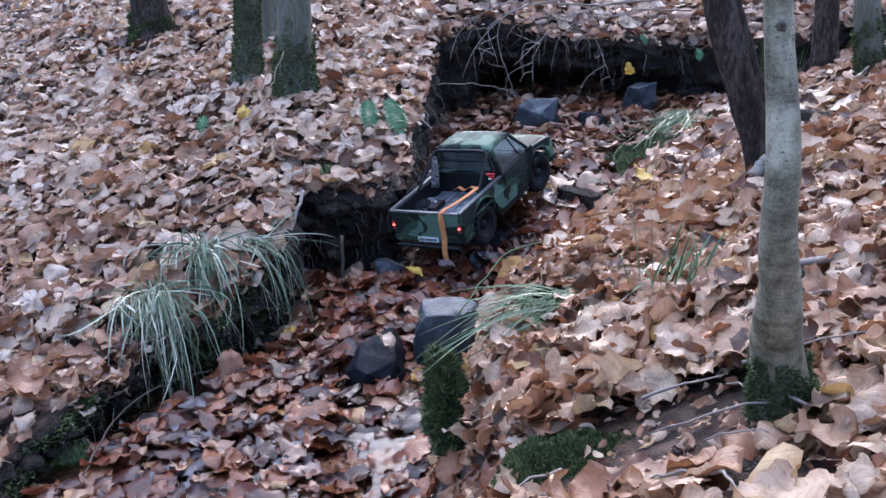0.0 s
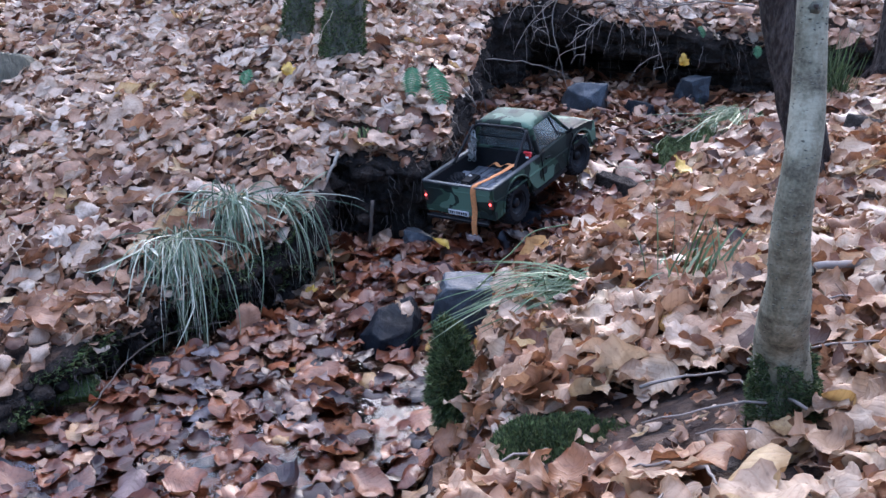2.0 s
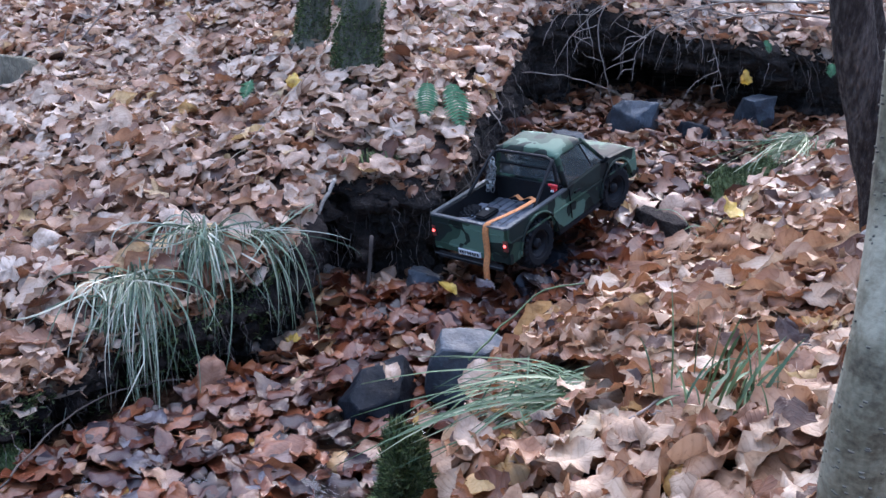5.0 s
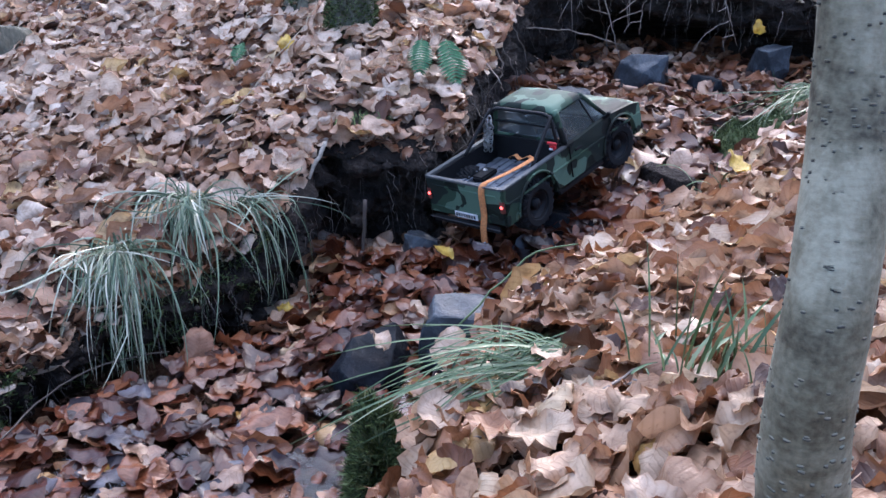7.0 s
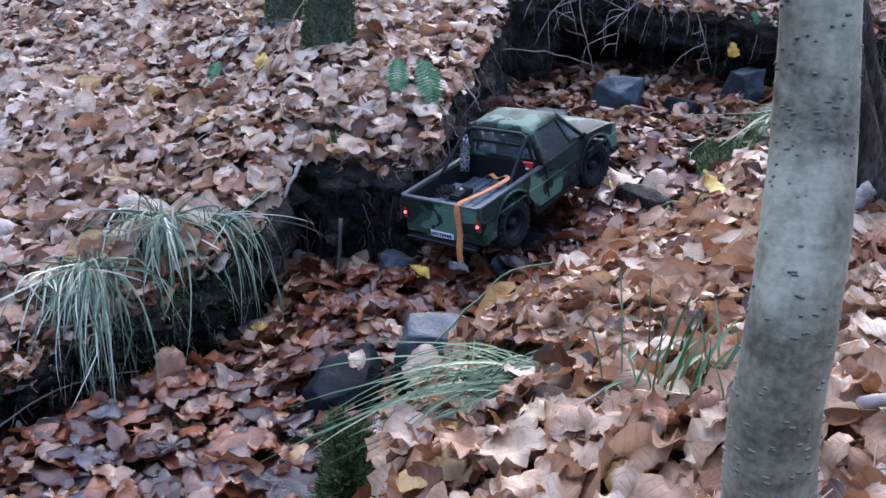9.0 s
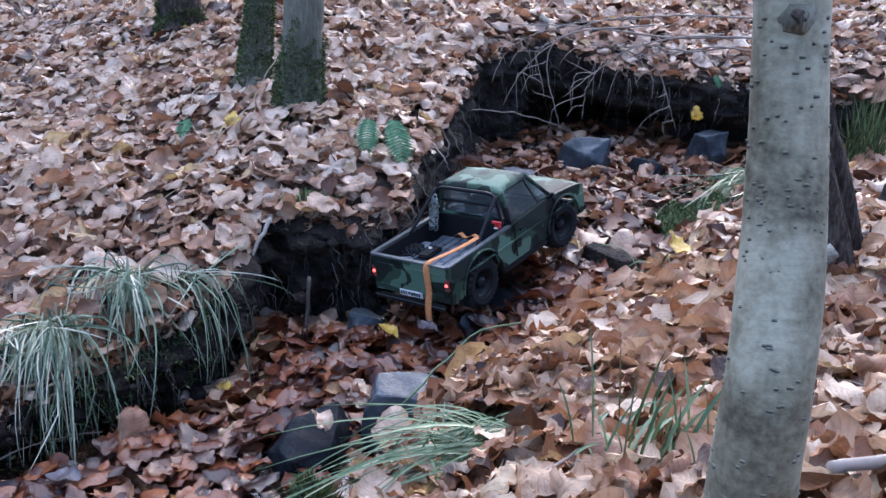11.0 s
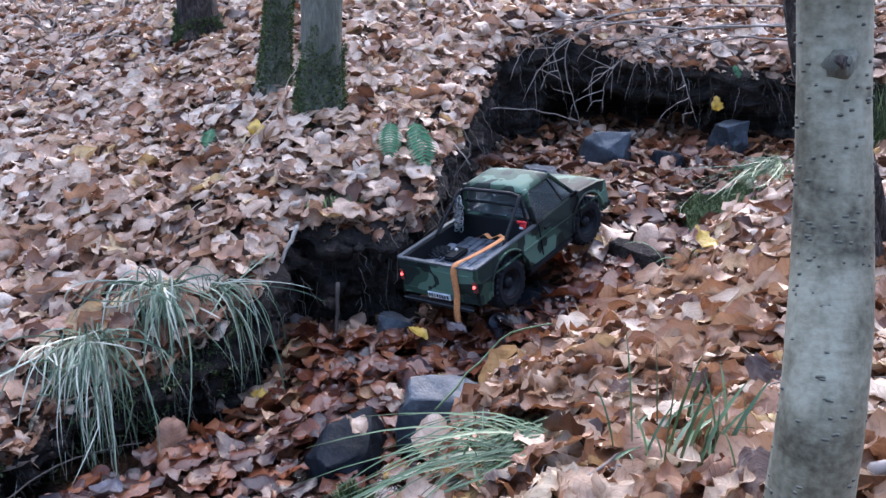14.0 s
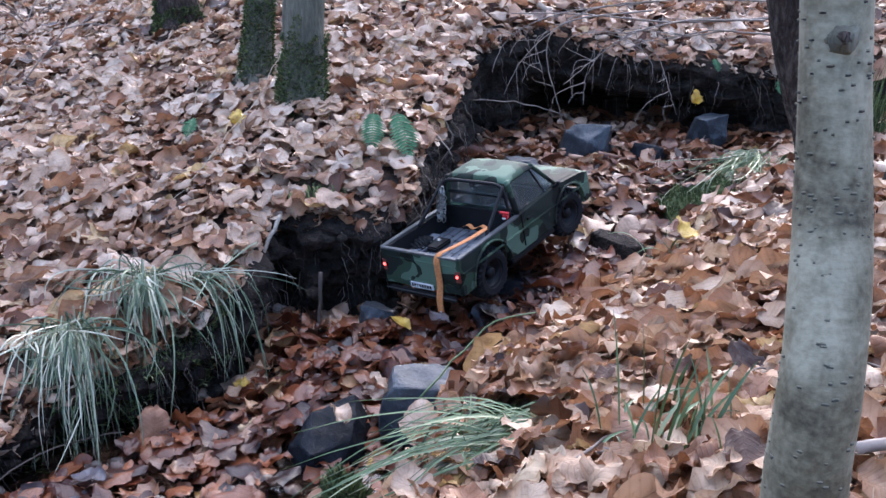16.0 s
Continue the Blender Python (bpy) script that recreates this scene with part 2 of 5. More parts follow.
def part(name, bm, mat, parent=None, label="", smooth=False):
    bmesh.ops.recalc_face_normals(bm, faces=bm.faces)
    me = bpy.data.meshes.new(name)
    bm.to_mesh(me)
    bm.free()
    return dress(new(name, me), mat, parent, label, smooth)


def tube(points, radii, sides=8, wobble=0.0, seed=0):
    """Verts and faces of a tapered tube through points, closed at both ends."""
    r = np.random.default_rng(seed)
    pts = np.array(points, float)
    n = len(pts)
    radii = np.interp(np.linspace(0, 1, n), np.linspace(0, 1, len(radii)), radii)
    tang = np.gradient(pts, axis=0)
    tang /= np.linalg.norm(tang, axis=1)[:, None] + 1e-9
    ref = np.array([0.31, 0.93, 0.17])
    a = np.cross(tang, ref)
    a /= np.linalg.norm(a, axis=1)[:, None] + 1e-9
    b = np.cross(tang, a)
    ang = np.linspace(0, 2 * np.pi, sides, endpoint=False)
    rr = radii[:, None] * (1 + wobble * r.normal(size=(n, sides)))
    v = pts[:, None] + rr[..., None] * (np.cos(ang)[None, :, None] * a[:, None] + np.sin(ang)[None, :, None] * b[:, None])
    v = np.concatenate([v.reshape(-1, 3), pts[:1], pts[-1:]])
    f = [(i * sides + k, i * sides + (k + 1) % sides, (i + 1) * sides + (k + 1) % sides, (i + 1) * sides + k) for i in range(n - 1) for k in range(sides)]
    f += [(n * sides, (k + 1) % sides, k) for k in range(sides)]
    f += [(n * sides + 1, (n - 1) * sides + k, (n - 1) * sides + (k + 1) % sides) for k in range(sides)]
    return v, f


def smooth_line(points, n=24):
    """A soft curve through points."""
    p = np.array(points, float)
    s = np.r_[0, np.cumsum(np.linalg.norm(np.diff(p, axis=0), axis=1))]
    t = np.linspace(0, s[-1], n)
    out = np.stack([np.interp(t, s, p[:, k]) for k in range(3)], 1)
    for _ in range(3):
        out[1:-1] = (out[:-2] + 2 * out[1:-1] + out[2:]) / 4
    return out


def joined(pieces):
    """One verts and faces pair out of several."""
    vs, fs, at = [], [], 0
    for v, f in pieces:
        vs.append(np.asarray(v, float))
        fs += [tuple(i + at for i in q) for q in f]
        at += len(v)
    return np.concatenate(vs), fs


# ---- the lie of the land ----
# The foot of the far bank, from the lower pool past the undercut to the hollow and on along the hill.
EDGE = np.array([(-3.0, -0.6), (-1.6, 0.1), (-1.05, 0.5), (-0.85, 0.85), (-0.68, 1.12), (-0.57, 1.33), (-0.41, 1.46), (-0.3, 1.6), (-0.285, 1.72),
                 (-0.275, 1.83), (-0.22, 1.81), (-0.165, 1.79), (-0.09, 1.8), (-0.03, 1.81), (0.015, 1.87), (0.045, 2.05), (0.09, 2.2), (0.16, 2.45), (0.24, 2.78), (0.34, 2.94), (0.47, 2.98), (0.75, 2.95), (1.0, 2.88), (1.25, 2.74), (1.6, 2.7), (2.4, 2.5), (5.0, 2.2)])
HUB = np.array([0.3, 0.6])
_angle = np.arctan2(*(EDGE - HUB).T[::-1])
_angle = np.where(_angle < -2.0, _angle + 2 * np.pi, _angle)
_reach = np.hypot(*(EDGE - HUB).T)
_dense = np.linspace(_angle[0], _angle[-1], 500)
_reach = np.interp(_dense, _angle[::-1], _reach[::-1]) + np.array([0.02 * noise.noise((a * 9, 0.7, 2.2)) + 0.018 * noise.noise((a * 26, 0.7, 5.1)) for a in _dense])
_angle = _dense
NEARSIDE = np.array([(-3.0, -0.5), (0.0, -0.28), (0.45, -0.1), (0.8, -0.05), (1.05, 0.04), (1.25, 0.17), (1.5, 0.42), (1.75, 0.58), (2.0, 0.66), (2.3, 0.85), (2.6, 1.1), (2.85, 1.25), (4.0, 1.6)])
BED = np.array([(0.0, 0.02), (0.9, 0.022), (1.3, 0.028), (1.5, 0.065), (1.75, 0.12), (2.0, 0.175), (2.6, 0.215), (3.2, 0.24)])


def step(a, b, x):
    q = np.clip((x - a) / (b - a), 0, 1)
    return q * q * (3 - 2 * q)


def lumps(x, y):
    return 0.012 * np.sin(7.1 * x + 2.0 * np.sin(3.3 * y)) * np.cos(6.3 * y + 1.3 * x) + 0.006 * np.sin(19 * x + 5 * y) * np.sin(17 * y - 4 * x)


def past_edge(x, y):
    """How far beyond the far bank's edge a place lies; below 0 in and this side of the stream."""
    dx, dy = np.asarray(x, float) - HUB[0], np.asarray(y, float) - HUB[1]
    a = np.arctan2(dy, dx)
    a = np.where(a < -2.0, a + 2 * np.pi, a)
    reach = np.interp(a, _angle[::-1], _reach[::-1])
    return np.where((a > _angle[0]) | (a < _angle[-1]), -1.0, np.hypot(dx, dy) - reach)


def hill_z(x, y):
    x, y = np.asarray(x, float), np.asarray(y, float)
    up = np.minimum(y - 1.85, 3.0) + 0.45 * np.clip(y - 4.85, 0, 25)
    z = 0.315 + 0.2 * up + 0.25 * np.clip(x + 0.4, -1.1, 0.12) + 0.03 * np.clip(x + 0.28, 0, 0.6) - 0.12 * np.clip(x - 0.45, 0, 0.6) + 0.1 * np.clip(x - 1.3, 0, 4) + 0.07 * (1 - step(1.1, 1.36, y)) * step(0.3, 0.7, y) * 0.8
    return z - 0.03 * np.exp(-(np.clip(past_edge(x, y), 0, 9) / 0.06) ** 2) + 1.4 * lumps(x, y)


def near_z(x, y):
    x, y = np.asarray(x, float), np.asarray(y, float)
    bed = np.interp(y, *BED.T) - 0.075 * np.exp(np.clip(past_edge(x, y), -2, 0) / 0.13) * step(1.35, 1.6, y) * (1 - step(2.0, 2.3, y))
    bank = 0.405 + 0.25 * np.clip(x - 0.2, -1.2, 1.5) - 0.2 * (np.clip(y, -0.1, 3.0) - 0.6) + 0.02 * np.exp(-((x - 0.15) ** 2 + (y - 0.58) ** 2) / 0.04)
    d = x - np.interp(y, *NEARSIDE.T)
    return bed + (bank - bed) * step(-0.08, 0.07, d) + lumps(x, y) * (0.5 + 0.8 * step(-0.1, 0.1, d))


def land_z(x, y):
    return np.where(past_edge(x, y) > 0, hill_z(x, y), near_z(x, y))


def graded(lo, hi, pitch, far):
    mid = np.arange(lo, hi + pitch / 2, pitch)
    grow = pitch * 1.35 ** np.arange(1, 40)
    out = np.cumsum(grow)
    out = out[out < far]
    return np.r_[lo - out[::-1], mid, hi + out]


gx, gy = graded(-1.1, 1.6, 0.025, 32.0), graded(-0.5, 3.5, 0.025, 32.0)
GX, GY = np.meshgrid(gx, gy)
sink = np.where(past_edge(GX, GY) > 0.7, 0.5, 0.0)
quads = [(j * len(gx) + i, j * len(gx) + i + 1, (j + 1) * len(gx) + i + 1, (j + 1) * len(gx) + i) for j in range(len(gy) - 1) for i in range(len(gx) - 1)]
ground = solid("ground", np.stack([GX, GY, near_z(GX, GY) - sink], -1).reshape(-1, 3), quads, HUMUS)
tagged(ground, "dark leaf mould of a stream bed and its near bank", "ground", kind="structure")

# The far bank: its wall, undercut and hollowed, runs up into the hillside.
ang = np.r_[np.linspace(_angle[0], 2.75, 14)[:-1], np.linspace(2.75, 0.9, 250), np.linspace(0.9, _angle[-1], 14)[1:]]
lip = HUB + np.interp(ang, _angle[::-1], _reach[::-1])[:, None] * np.stack([np.cos(ang), np.sin(ang)], 1)
for _ in range(2):
    lip[1:-1] = (lip[:-2] + 2 * lip[1:-1] + lip[2:]) / 4
lip[:, 1] += np.array([0.07 * noise.noise((p[0] * 5, 0.3, 7.7)) + 0.05 * noise.noise((p[0] * 14, 0.3, 1.7)) for p in lip]) * step(2.45, 2.7, lip[:, 1]) * (1 - step(1.3, 1.6, lip[:, 0]))
out = (lip - HUB) / np.linalg.norm(lip - HUB, axis=1)[:, None]
run = np.gradient(lip, axis=0)
side = np.stack([run[:, 1], -run[:, 0]], 1)
side /= np.linalg.norm(side, axis=1)[:, None]
side *= np.sign((side * out).sum(1))[:, None]
hollow = step(0.4, 0.58, lip[:, 0]) * (1 - step(0.92, 1.15, lip[:, 0])) * step(2.4, 2.6, lip[:, 1])
under = (0.075 + 0.05 * step(-0.5, -0.25, lip[:, 0])) * (1 - 0.75 * step(-0.12, 0.0, lip[:, 0]))
wob = np.array([noise.noise((p[0] * 9, p[1] * 9, 3.1)) for p in lip])
rows = []
top, foot = hill_z(lip[:, 0], lip[:, 1]), near_z(lip[:, 0], lip[:, 1]) - 0.05
SHARE = [0.0, 0.14, 0.26, 0.36, 0.44, 0.5, 0.56, 0.65, 0.8, 0.92, 0.985]
DEEP = [1.0, 1.0, 0.97, 0.85, 0.6, 0.32, 0.12, 0.0, -0.1, -0.15, -0.1]
CUT = [-0.85, -0.3, 0.12, 0.3, 0.22, 0.04, -0.08, -0.15, -0.2, -0.25, -0.1]
for share in np.linspace(0.0, 0.985, 34):
    depth, shallow = float(np.interp(share, SHARE, DEEP)), under * float(np.interp(share, SHARE, CUT))
    deep = 0.55 * depth if depth > 0 else 0.12 * depth
    z = foot + (top - foot) * share
    off = shallow * (1 - hollow) + deep * hollow + 0.02 * wob
    off = off + np.array([0.05 * noise.noise((a * 15, b * 15, c * 24)) + 0.04 * noise.noise((a * 40, b * 40, c * 52)) + 0.02 * noise.noise((a * 95, b * 95, c * 110)) for (a, b), c in zip(lip, z)]) * min(1.0, 6 * (1 - share))
    rows.append(np.c_[lip + side * off[:, None], z])
FACE = np.array(rows)


def face_spots(n, x0, x1, s0, s1, r, patch=None):
    """Places on the bare face of the bank, between two shares of its height, with the way out of it."""
    spots, ways = [], []
    inside = [i for i in range(len(lip)) if x0 < lip[i, 0] < x1]
    while len(spots) < n:
        i, k = inside[r.integers(len(inside))], r.uniform(s0, s1) * 33
        if patch is not None and noise.noise((lip[i, 0] * 9, lip[i, 1] * 9, k * 0.18 + patch)) < 0.05:
            continue
        spots.append(FACE[int(k), i] + r.normal(0, 0.004, 3))
        ways.append(np.array([-side[i, 0], -side[i, 1], 0.25]))
    return np.array(spots), np.array(ways)


for r in np.r_[0.0, 0.02, 0.045, 0.075, np.cumsum(0.045 * 1.22 ** np.arange(28)) + 0.075]:
    xy = lip + out * r
    rows.append(np.c_[xy, hill_z(xy[:, 0], xy[:, 1])])
m = len(ang)
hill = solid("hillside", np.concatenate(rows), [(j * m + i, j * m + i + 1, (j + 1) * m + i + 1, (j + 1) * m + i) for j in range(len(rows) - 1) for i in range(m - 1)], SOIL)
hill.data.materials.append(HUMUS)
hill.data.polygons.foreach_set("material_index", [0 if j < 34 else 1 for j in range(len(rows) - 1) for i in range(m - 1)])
tagged(hill, "dark earth bank, undercut and hollowed beneath a leafy hillside", "bank", kind="structure")

# Standing water between the leaves of the lower pool.
wx, wy = np.meshgrid(np.linspace(-1.6, 0.05, 34), np.linspace(-0.2, 1.5, 34))
pool = solid("water", np.stack([wx, wy, np.full_like(wx, 0.045)], -1).reshape(-1, 3), [(j * 34 + i, j * 34 + i + 1, (j + 1) * 34 + i + 1, (j + 1) * 34 + i) for j in range(33) for i in range(33)], WATER)
tagged(pool, "shallow clear water standing over sunken leaves", "water", kind="structure")


# ---- fallen leaves ----
def fallen_leaf(seed, n=8, across=5, half=0.42, roll=0.0, bow=0.0, fold=0.0, crumple=0.03, pleat=0.0, teeth=0.0):
    """A broad dry leaf with a rounded outline, pleated along its side veins, rolled across and bowed along, on a thin stalk."""
    r = np.random.default_rng(seed)
    ph = r.uniform(0, 6.28, 6)
    q = np.linspace(0, 1, n)
    t = 0.55 * q + 0.45 * (0.5 - 0.5 * np.cos(np.pi * q))
    w = half * np.sin(np.pi * np.clip(t, 0.012, 0.99) ** r.uniform(0.7, 1.0)) ** 0.62 * (1 + 0.07 * np.sin(7 * t + ph[0]))
    m = across
    v, uv = [], []
    for i in range(n):
        for u in np.linspace(-1, 1, m):
            rim = abs(u) == 1
            ww = w[i] * (1 + 0.16 * noise.noise((3.5 * u + seed, 5 * t[i], 2.7)) + (teeth * (1 if i % 2 else -0.6) + r.normal(0, 0.5 * teeth) if rim else 0))
            x = u * ww + 0.05 * np.sin(3 * t[i] + ph[1])
            y = t[i] - 0.5 - abs(u) * (0.05 * np.sin(np.pi * t[i]) + 0.07 * (1 - t[i]) ** 4)
            z = fold * abs(x) + pleat * min(1.0, 2.2 * abs(u)) * w[i] * np.sin(44 * (t[i] - 0.2 * abs(u)))
            z += crumple * (2.4 * noise.noise((x * 2.4 + seed, y * 2.4, 0.37 * seed)) + 2.6 * noise.noise((x * 5.5, y * 5.5 + seed, 1.7)) * (0.3 + 1.2 * u * u))
            for k, along in ((roll * (1 + 0.55 * np.sin(3.2 * t[i] + ph[2])), False), (bow * (1 + 0.4 * np.sin(2 * u + ph[3])), True)):
                if abs(k) < 0.02:
                    continue
                d = y if along else x
                new_d, dz = np.sin(k * d) / k, (1 - np.cos(k * d)) / k
                new_d, z = new_d - z * np.sin(k * d), dz + z * np.cos(k * d)
                x, y = (x, new_d) if along else (new_d, y)
            v.append((x, y, z))
            uv.append((0.5 + 0.5 * u, t[i]))
    f = [(i * m + k, i * m + k + 1, (i + 1) * m + k + 1, (i + 1) * m + k) for i in range(n - 1) for k in range(m - 1)]
    base, root = len(v), v[m // 2]
    v += [(root[0] - 0.008, root[1], root[2]), (root[0] + 0.008, root[1], root[2]), (root[0] + 0.05 * np.sin(ph[4]), root[1] - 0.24, root[2] + 0.08), (root[0] + 0.05 * np.sin(ph[4]) - 0.01, root[1] - 0.24, root[2] + 0.08)]
    uv += [(0.5, 0.0)] * 4
    f.append((base, base + 1, base + 2, base + 3))
    return np.array(v), f, np.array(uv)


def leaf_set(seed, count, n, across, pleat=0.0, teeth=0.0, calm=1.0):
    """Templates from nearly flat to tightly rolled."""
    r = np.random.default_rng(seed)
    out_ = []
    for k in range(count):
        q = k / (count - 1)
        roll = (0.25 + 4.6 * q ** 1.8) * (1 if k % 2 else -1) * calm
        out_.append(fallen_leaf(seed + 13 * k, n, across, r.uniform(0.34, 0.48), roll, r.uniform(-2.2, 2.2) * (1 - 0.5 * q) * calm, r.uniform(-0.15, 0.35) * calm, r.uniform(0.035, 0.085), pleat * r.uniform(0.0, 1.2), teeth))
    return out_


def lobed_leaf(seed):
    r = np.random.default_rng(seed)
    ph = r.uniform(0, 6.28, 4)
    n = 40
    a = np.linspace(0, 2 * np.pi, n, endpoint=False)
    lobes = np.abs(np.cos(2.5 * (a - np.pi / 2))) ** 0.9
    rad = 0.27 + 0.24 * lobes + 0.035 * np.cos(12.5 * (a - np.pi / 2)) * lobes
    rad *= 1 - 0.45 * np.exp(-((a - 1.5 * np.pi) / 0.35) ** 2)
    v, uv = [(0, 0, 0)], [(0.5, 0.5)]
    for s in (0.5, 1.0):
        for k in range(n):
            x, y = s * rad[k] * np.cos(a[k]), s * rad[k] * np.sin(a[k])
            z = 0.25 * s * s * (0.5 + np.sin(2 * a[k] + ph[0])) * 0.35 + 0.06 * s * np.sin(5 * a[k] + ph[1]) + 0.05 * s * np.cos(3 * a[k] + ph[2])
            v.append((x, y, z))
            uv.append((0.5 + x, 0.5 + y))
    f = [(0, 1 + k, 1 + (k + 1) % n) for k in range(n)]
    f += [(1 + k, 1 + n + k, 1 + n + (k + 1) % n, 1 + (k + 1) % n) for k in range(n)]
    b = len(v)
    v += [(-0.008, -0.2, 0), (0.008, -0.2, 0), (0.02, -0.6, 0.06), (0.008, -0.6, 0.06)]
    uv += [(0.5, 0.1)] * 4
    f.append((b, b + 1, b + 2, b + 3))
    return np.array(v), f, np.array(uv)


CLOSE = leaf_set(5, 14, 15, 7, 0.07, 0.05) + [lobed_leaf(40), lobed_leaf(41)]
FINE = leaf_set(900, 14, 9, 5, 0.0, 0.045) + [lobed_leaf(40), lobed_leaf(41)]
FLAT = leaf_set(1700, 10, 9, 5, 0.0, 0.06, 0.45) + [lobed_leaf(40), lobed_leaf(41)]
PLAIN = leaf_set(2600, 14, 6, 5, 0.0, 0.05)
FAR = leaf_set(3500, 6, 4, 3, 0.0, 0.0, 0.7)


def leaf_mesh(name, templates, picks, mats):
    """One mesh of many leaves: picks name the template of each, mats its 4 x 4 place."""
    V, U, L, S, at, lat = [], [], [], [], 0, 0
    for k, (v, f, uv) in enumerate(templates):
        M = mats[picks == k]
        if not len(M):
            continue
        vv = np.einsum("nij,vj->nvi", M[:, :3, :3], v) + M[:, None, :3, 3]
        loop = np.concatenate([np.array(q) for q in f])
        starts = np.r_[0, np.cumsum([len(q) for q in f])[:-1]]
        N = len(M)
        V.append(vv.reshape(-1, 3))
        L.append((loop[None] + (at + np.arange(N) * len(v))[:, None]).ravel())
        S.append((starts[None] + (lat + np.arange(N) * len(loop))[:, None]).ravel())
        U.append(np.tile(uv[loop], (N, 1)))
        at, lat = at + N * len(v), lat + N * len(loop)
    V, U, L, S = np.concatenate(V), np.concatenate(U), np.concatenate(L), np.concatenate(S)
    me = bpy.data.meshes.new(name)
    me.vertices.add(len(V))
    me.vertices.foreach_set("co", V.ravel().astype(np.float32))
    me.loops.add(len(L))
    me.loops.foreach_set("vertex_index", L.astype(np.int32))
    me.polygons.add(len(S))
    me.polygons.foreach_set("loop_start", S.astype(np.int32))
    me.uv_layers.new(name="UVMap").data.foreach_set("uv", U.ravel().astype(np.float32))
    me.update(calc_edges=True)
    me.validate()
    return me


def lay(x, y, size, tilt, lift, heights=land_z, r=rng):
    """4 x 4 places of leaves lying on the land at x, y."""
    x, y = np.atleast_1d(x), np.atleast_1d(y)
    n, e = len(x), 0.02
    nx, ny = (heights(x - e, y) - heights(x + e, y)) / (2 * e), (heights(x, y - e) - heights(x, y + e)) / (2 * e)
    lim = 1.6 / np.maximum(1.6, np.hypot(nx, ny))
    nrm = np.stack([nx * lim + r.normal(0, tilt, n), ny * lim + r.normal(0, tilt, n), np.ones(n)], 1)
    nrm /= np.linalg.norm(nrm, axis=1)[:, None]
    a = r.uniform(0, 2 * np.pi, n)
    t = np.stack([np.cos(a), np.sin(a), np.zeros(n)], 1)
    t -= (t * nrm).sum(1)[:, None] * nrm
    t /= np.linalg.norm(t, axis=1)[:, None]
    M = np.zeros((n, 4, 4))
    flip = np.where(r.random(n) < 0.35, -1.0, 1.0)[:, None]
    s = np.broadcast_to(size, n)[:, None]
    M[:, :3, 1], M[:, :3, 2] = t * s, nrm * flip * s
    M[:, :3, 0] = np.cross(t, nrm * flip) * s * r.uniform(0.8, 1.1, (n, 1))
    M[:, :3, 3] = np.stack([x, y, heights(x, y) + lift + 0.12 * s[:, 0]], 1)
    M[:, 3, 3] = 1
    return M


def scatter(n, box, keep, r=rng):
    x, y = r.uniform(box[0], box[1], n), r.uniform(box[2], box[3], n)
    k = keep(x, y)
    return x[k], y[k]


def litter(name, xy, templates, mat, size, tilt, depth, label, heights=land_z, weights=None):
    n = len(xy[0])
    picks = rng.choice(len(templates), n, p=weights)
    M = lay(*xy, size * np.clip(np.exp(rng.normal(-0.04, 0.3, n)), 0.45, 1.8), tilt, rng.uniform(0, depth, n), heights)
    ob = dress(new(name, leaf_mesh(name, templates, picks, M)), mat)
    return tagged(ob, label, "leaves", kind="stuff")


bare = [(0.73, 2.1, 0.1), (0.75, 2.25, 0.09), (0.53, 1.68, 0.035), (0.54, 1.76, 0.035), (0.1, 0.18, 0.045), (0.06, 0.33, 0.085), (0.13, 0.31, 0.06), (-0.01, 0.33, 0.075), (-0.03, 0.36, 0.05), (0.05, 0.3, 0.035), (-0.06, 0.76, 0.055), (0.158, 0.29, 0.035), (0.09, 0.81, 0.04)]


STONES = [  # place, half sizes, turn, seed, wet or dark, label
    ((0.042, 1.375, 0.085), (0.085, 0.065, 0.085), (12, -6, 14), 3, 1, "grey-blue slate block with a flat worn top"),
    ((-0.115, 1.325, 0.045), (0.08, 0.06, 0.065), (8, -8, 50), 5, 0, "dark wet stone half sunk in the pool"),
    ((-0.045, 1.74, 0.1), (0.04, 0.03, 0.03), (5, 4, 10), 9, 1, "small blue-grey stone beneath the truck's tail"),
    ((0.575, 2.72, 0.25), (0.075, 0.1, 0.065), (-14, 6, -20), 12, 1, "flat grey slate slab below the hollow"),
    ((0.97, 2.78, 0.27), (0.065, 0.06, 0.06), (6, -12, 40), 15, 1, "angular grey-blue stone in front of the hollow"),
    ((0.74, 2.62, 0.235), (0.06, 0.05, 0.035), (4, 4, 80), 17, 0, "small grey stone among leaves"),
    ((0.23, 1.8, 0.125), (0.095, 0.045, 0.036), (2, 2, 8), 21, 0, "flat dark wet ledge stone across the stream"),
    ((0.4, 1.62, 0.1), (0.05, 0.04, 0.03), (0, 6, -20), 24, 0, "thin dark stone lying in the stream bed"),
    ((0.385, 2.22, 0.195), (0.12, 0.045, 0.04), (0, 8, -40), 27, 0, "dark flat stone in the stream bed"),
    # Added dark lump: its black stands in for the shade of a hole.
    ((0.487, 1.93, 0.155), (0.055, 0.075, 0.055), (0, 0, 30), 29, 2, "black earth lump standing in for a shaded hole in the stream bed"),
    # Added dark lump in place of the shaded recess below the long stick.
    ((0.9, 1.5, 0.41), (0.085, 0.06, 0.04), (0, 6, 20), 41, 2, "dark earth lump standing in for the shade under the stick"),
    ((0.36, 2.5, 0.22), (0.08, 0.06, 0.04), (3, 3, 55), 35, 1, "grey slate slab partly under leaves")]


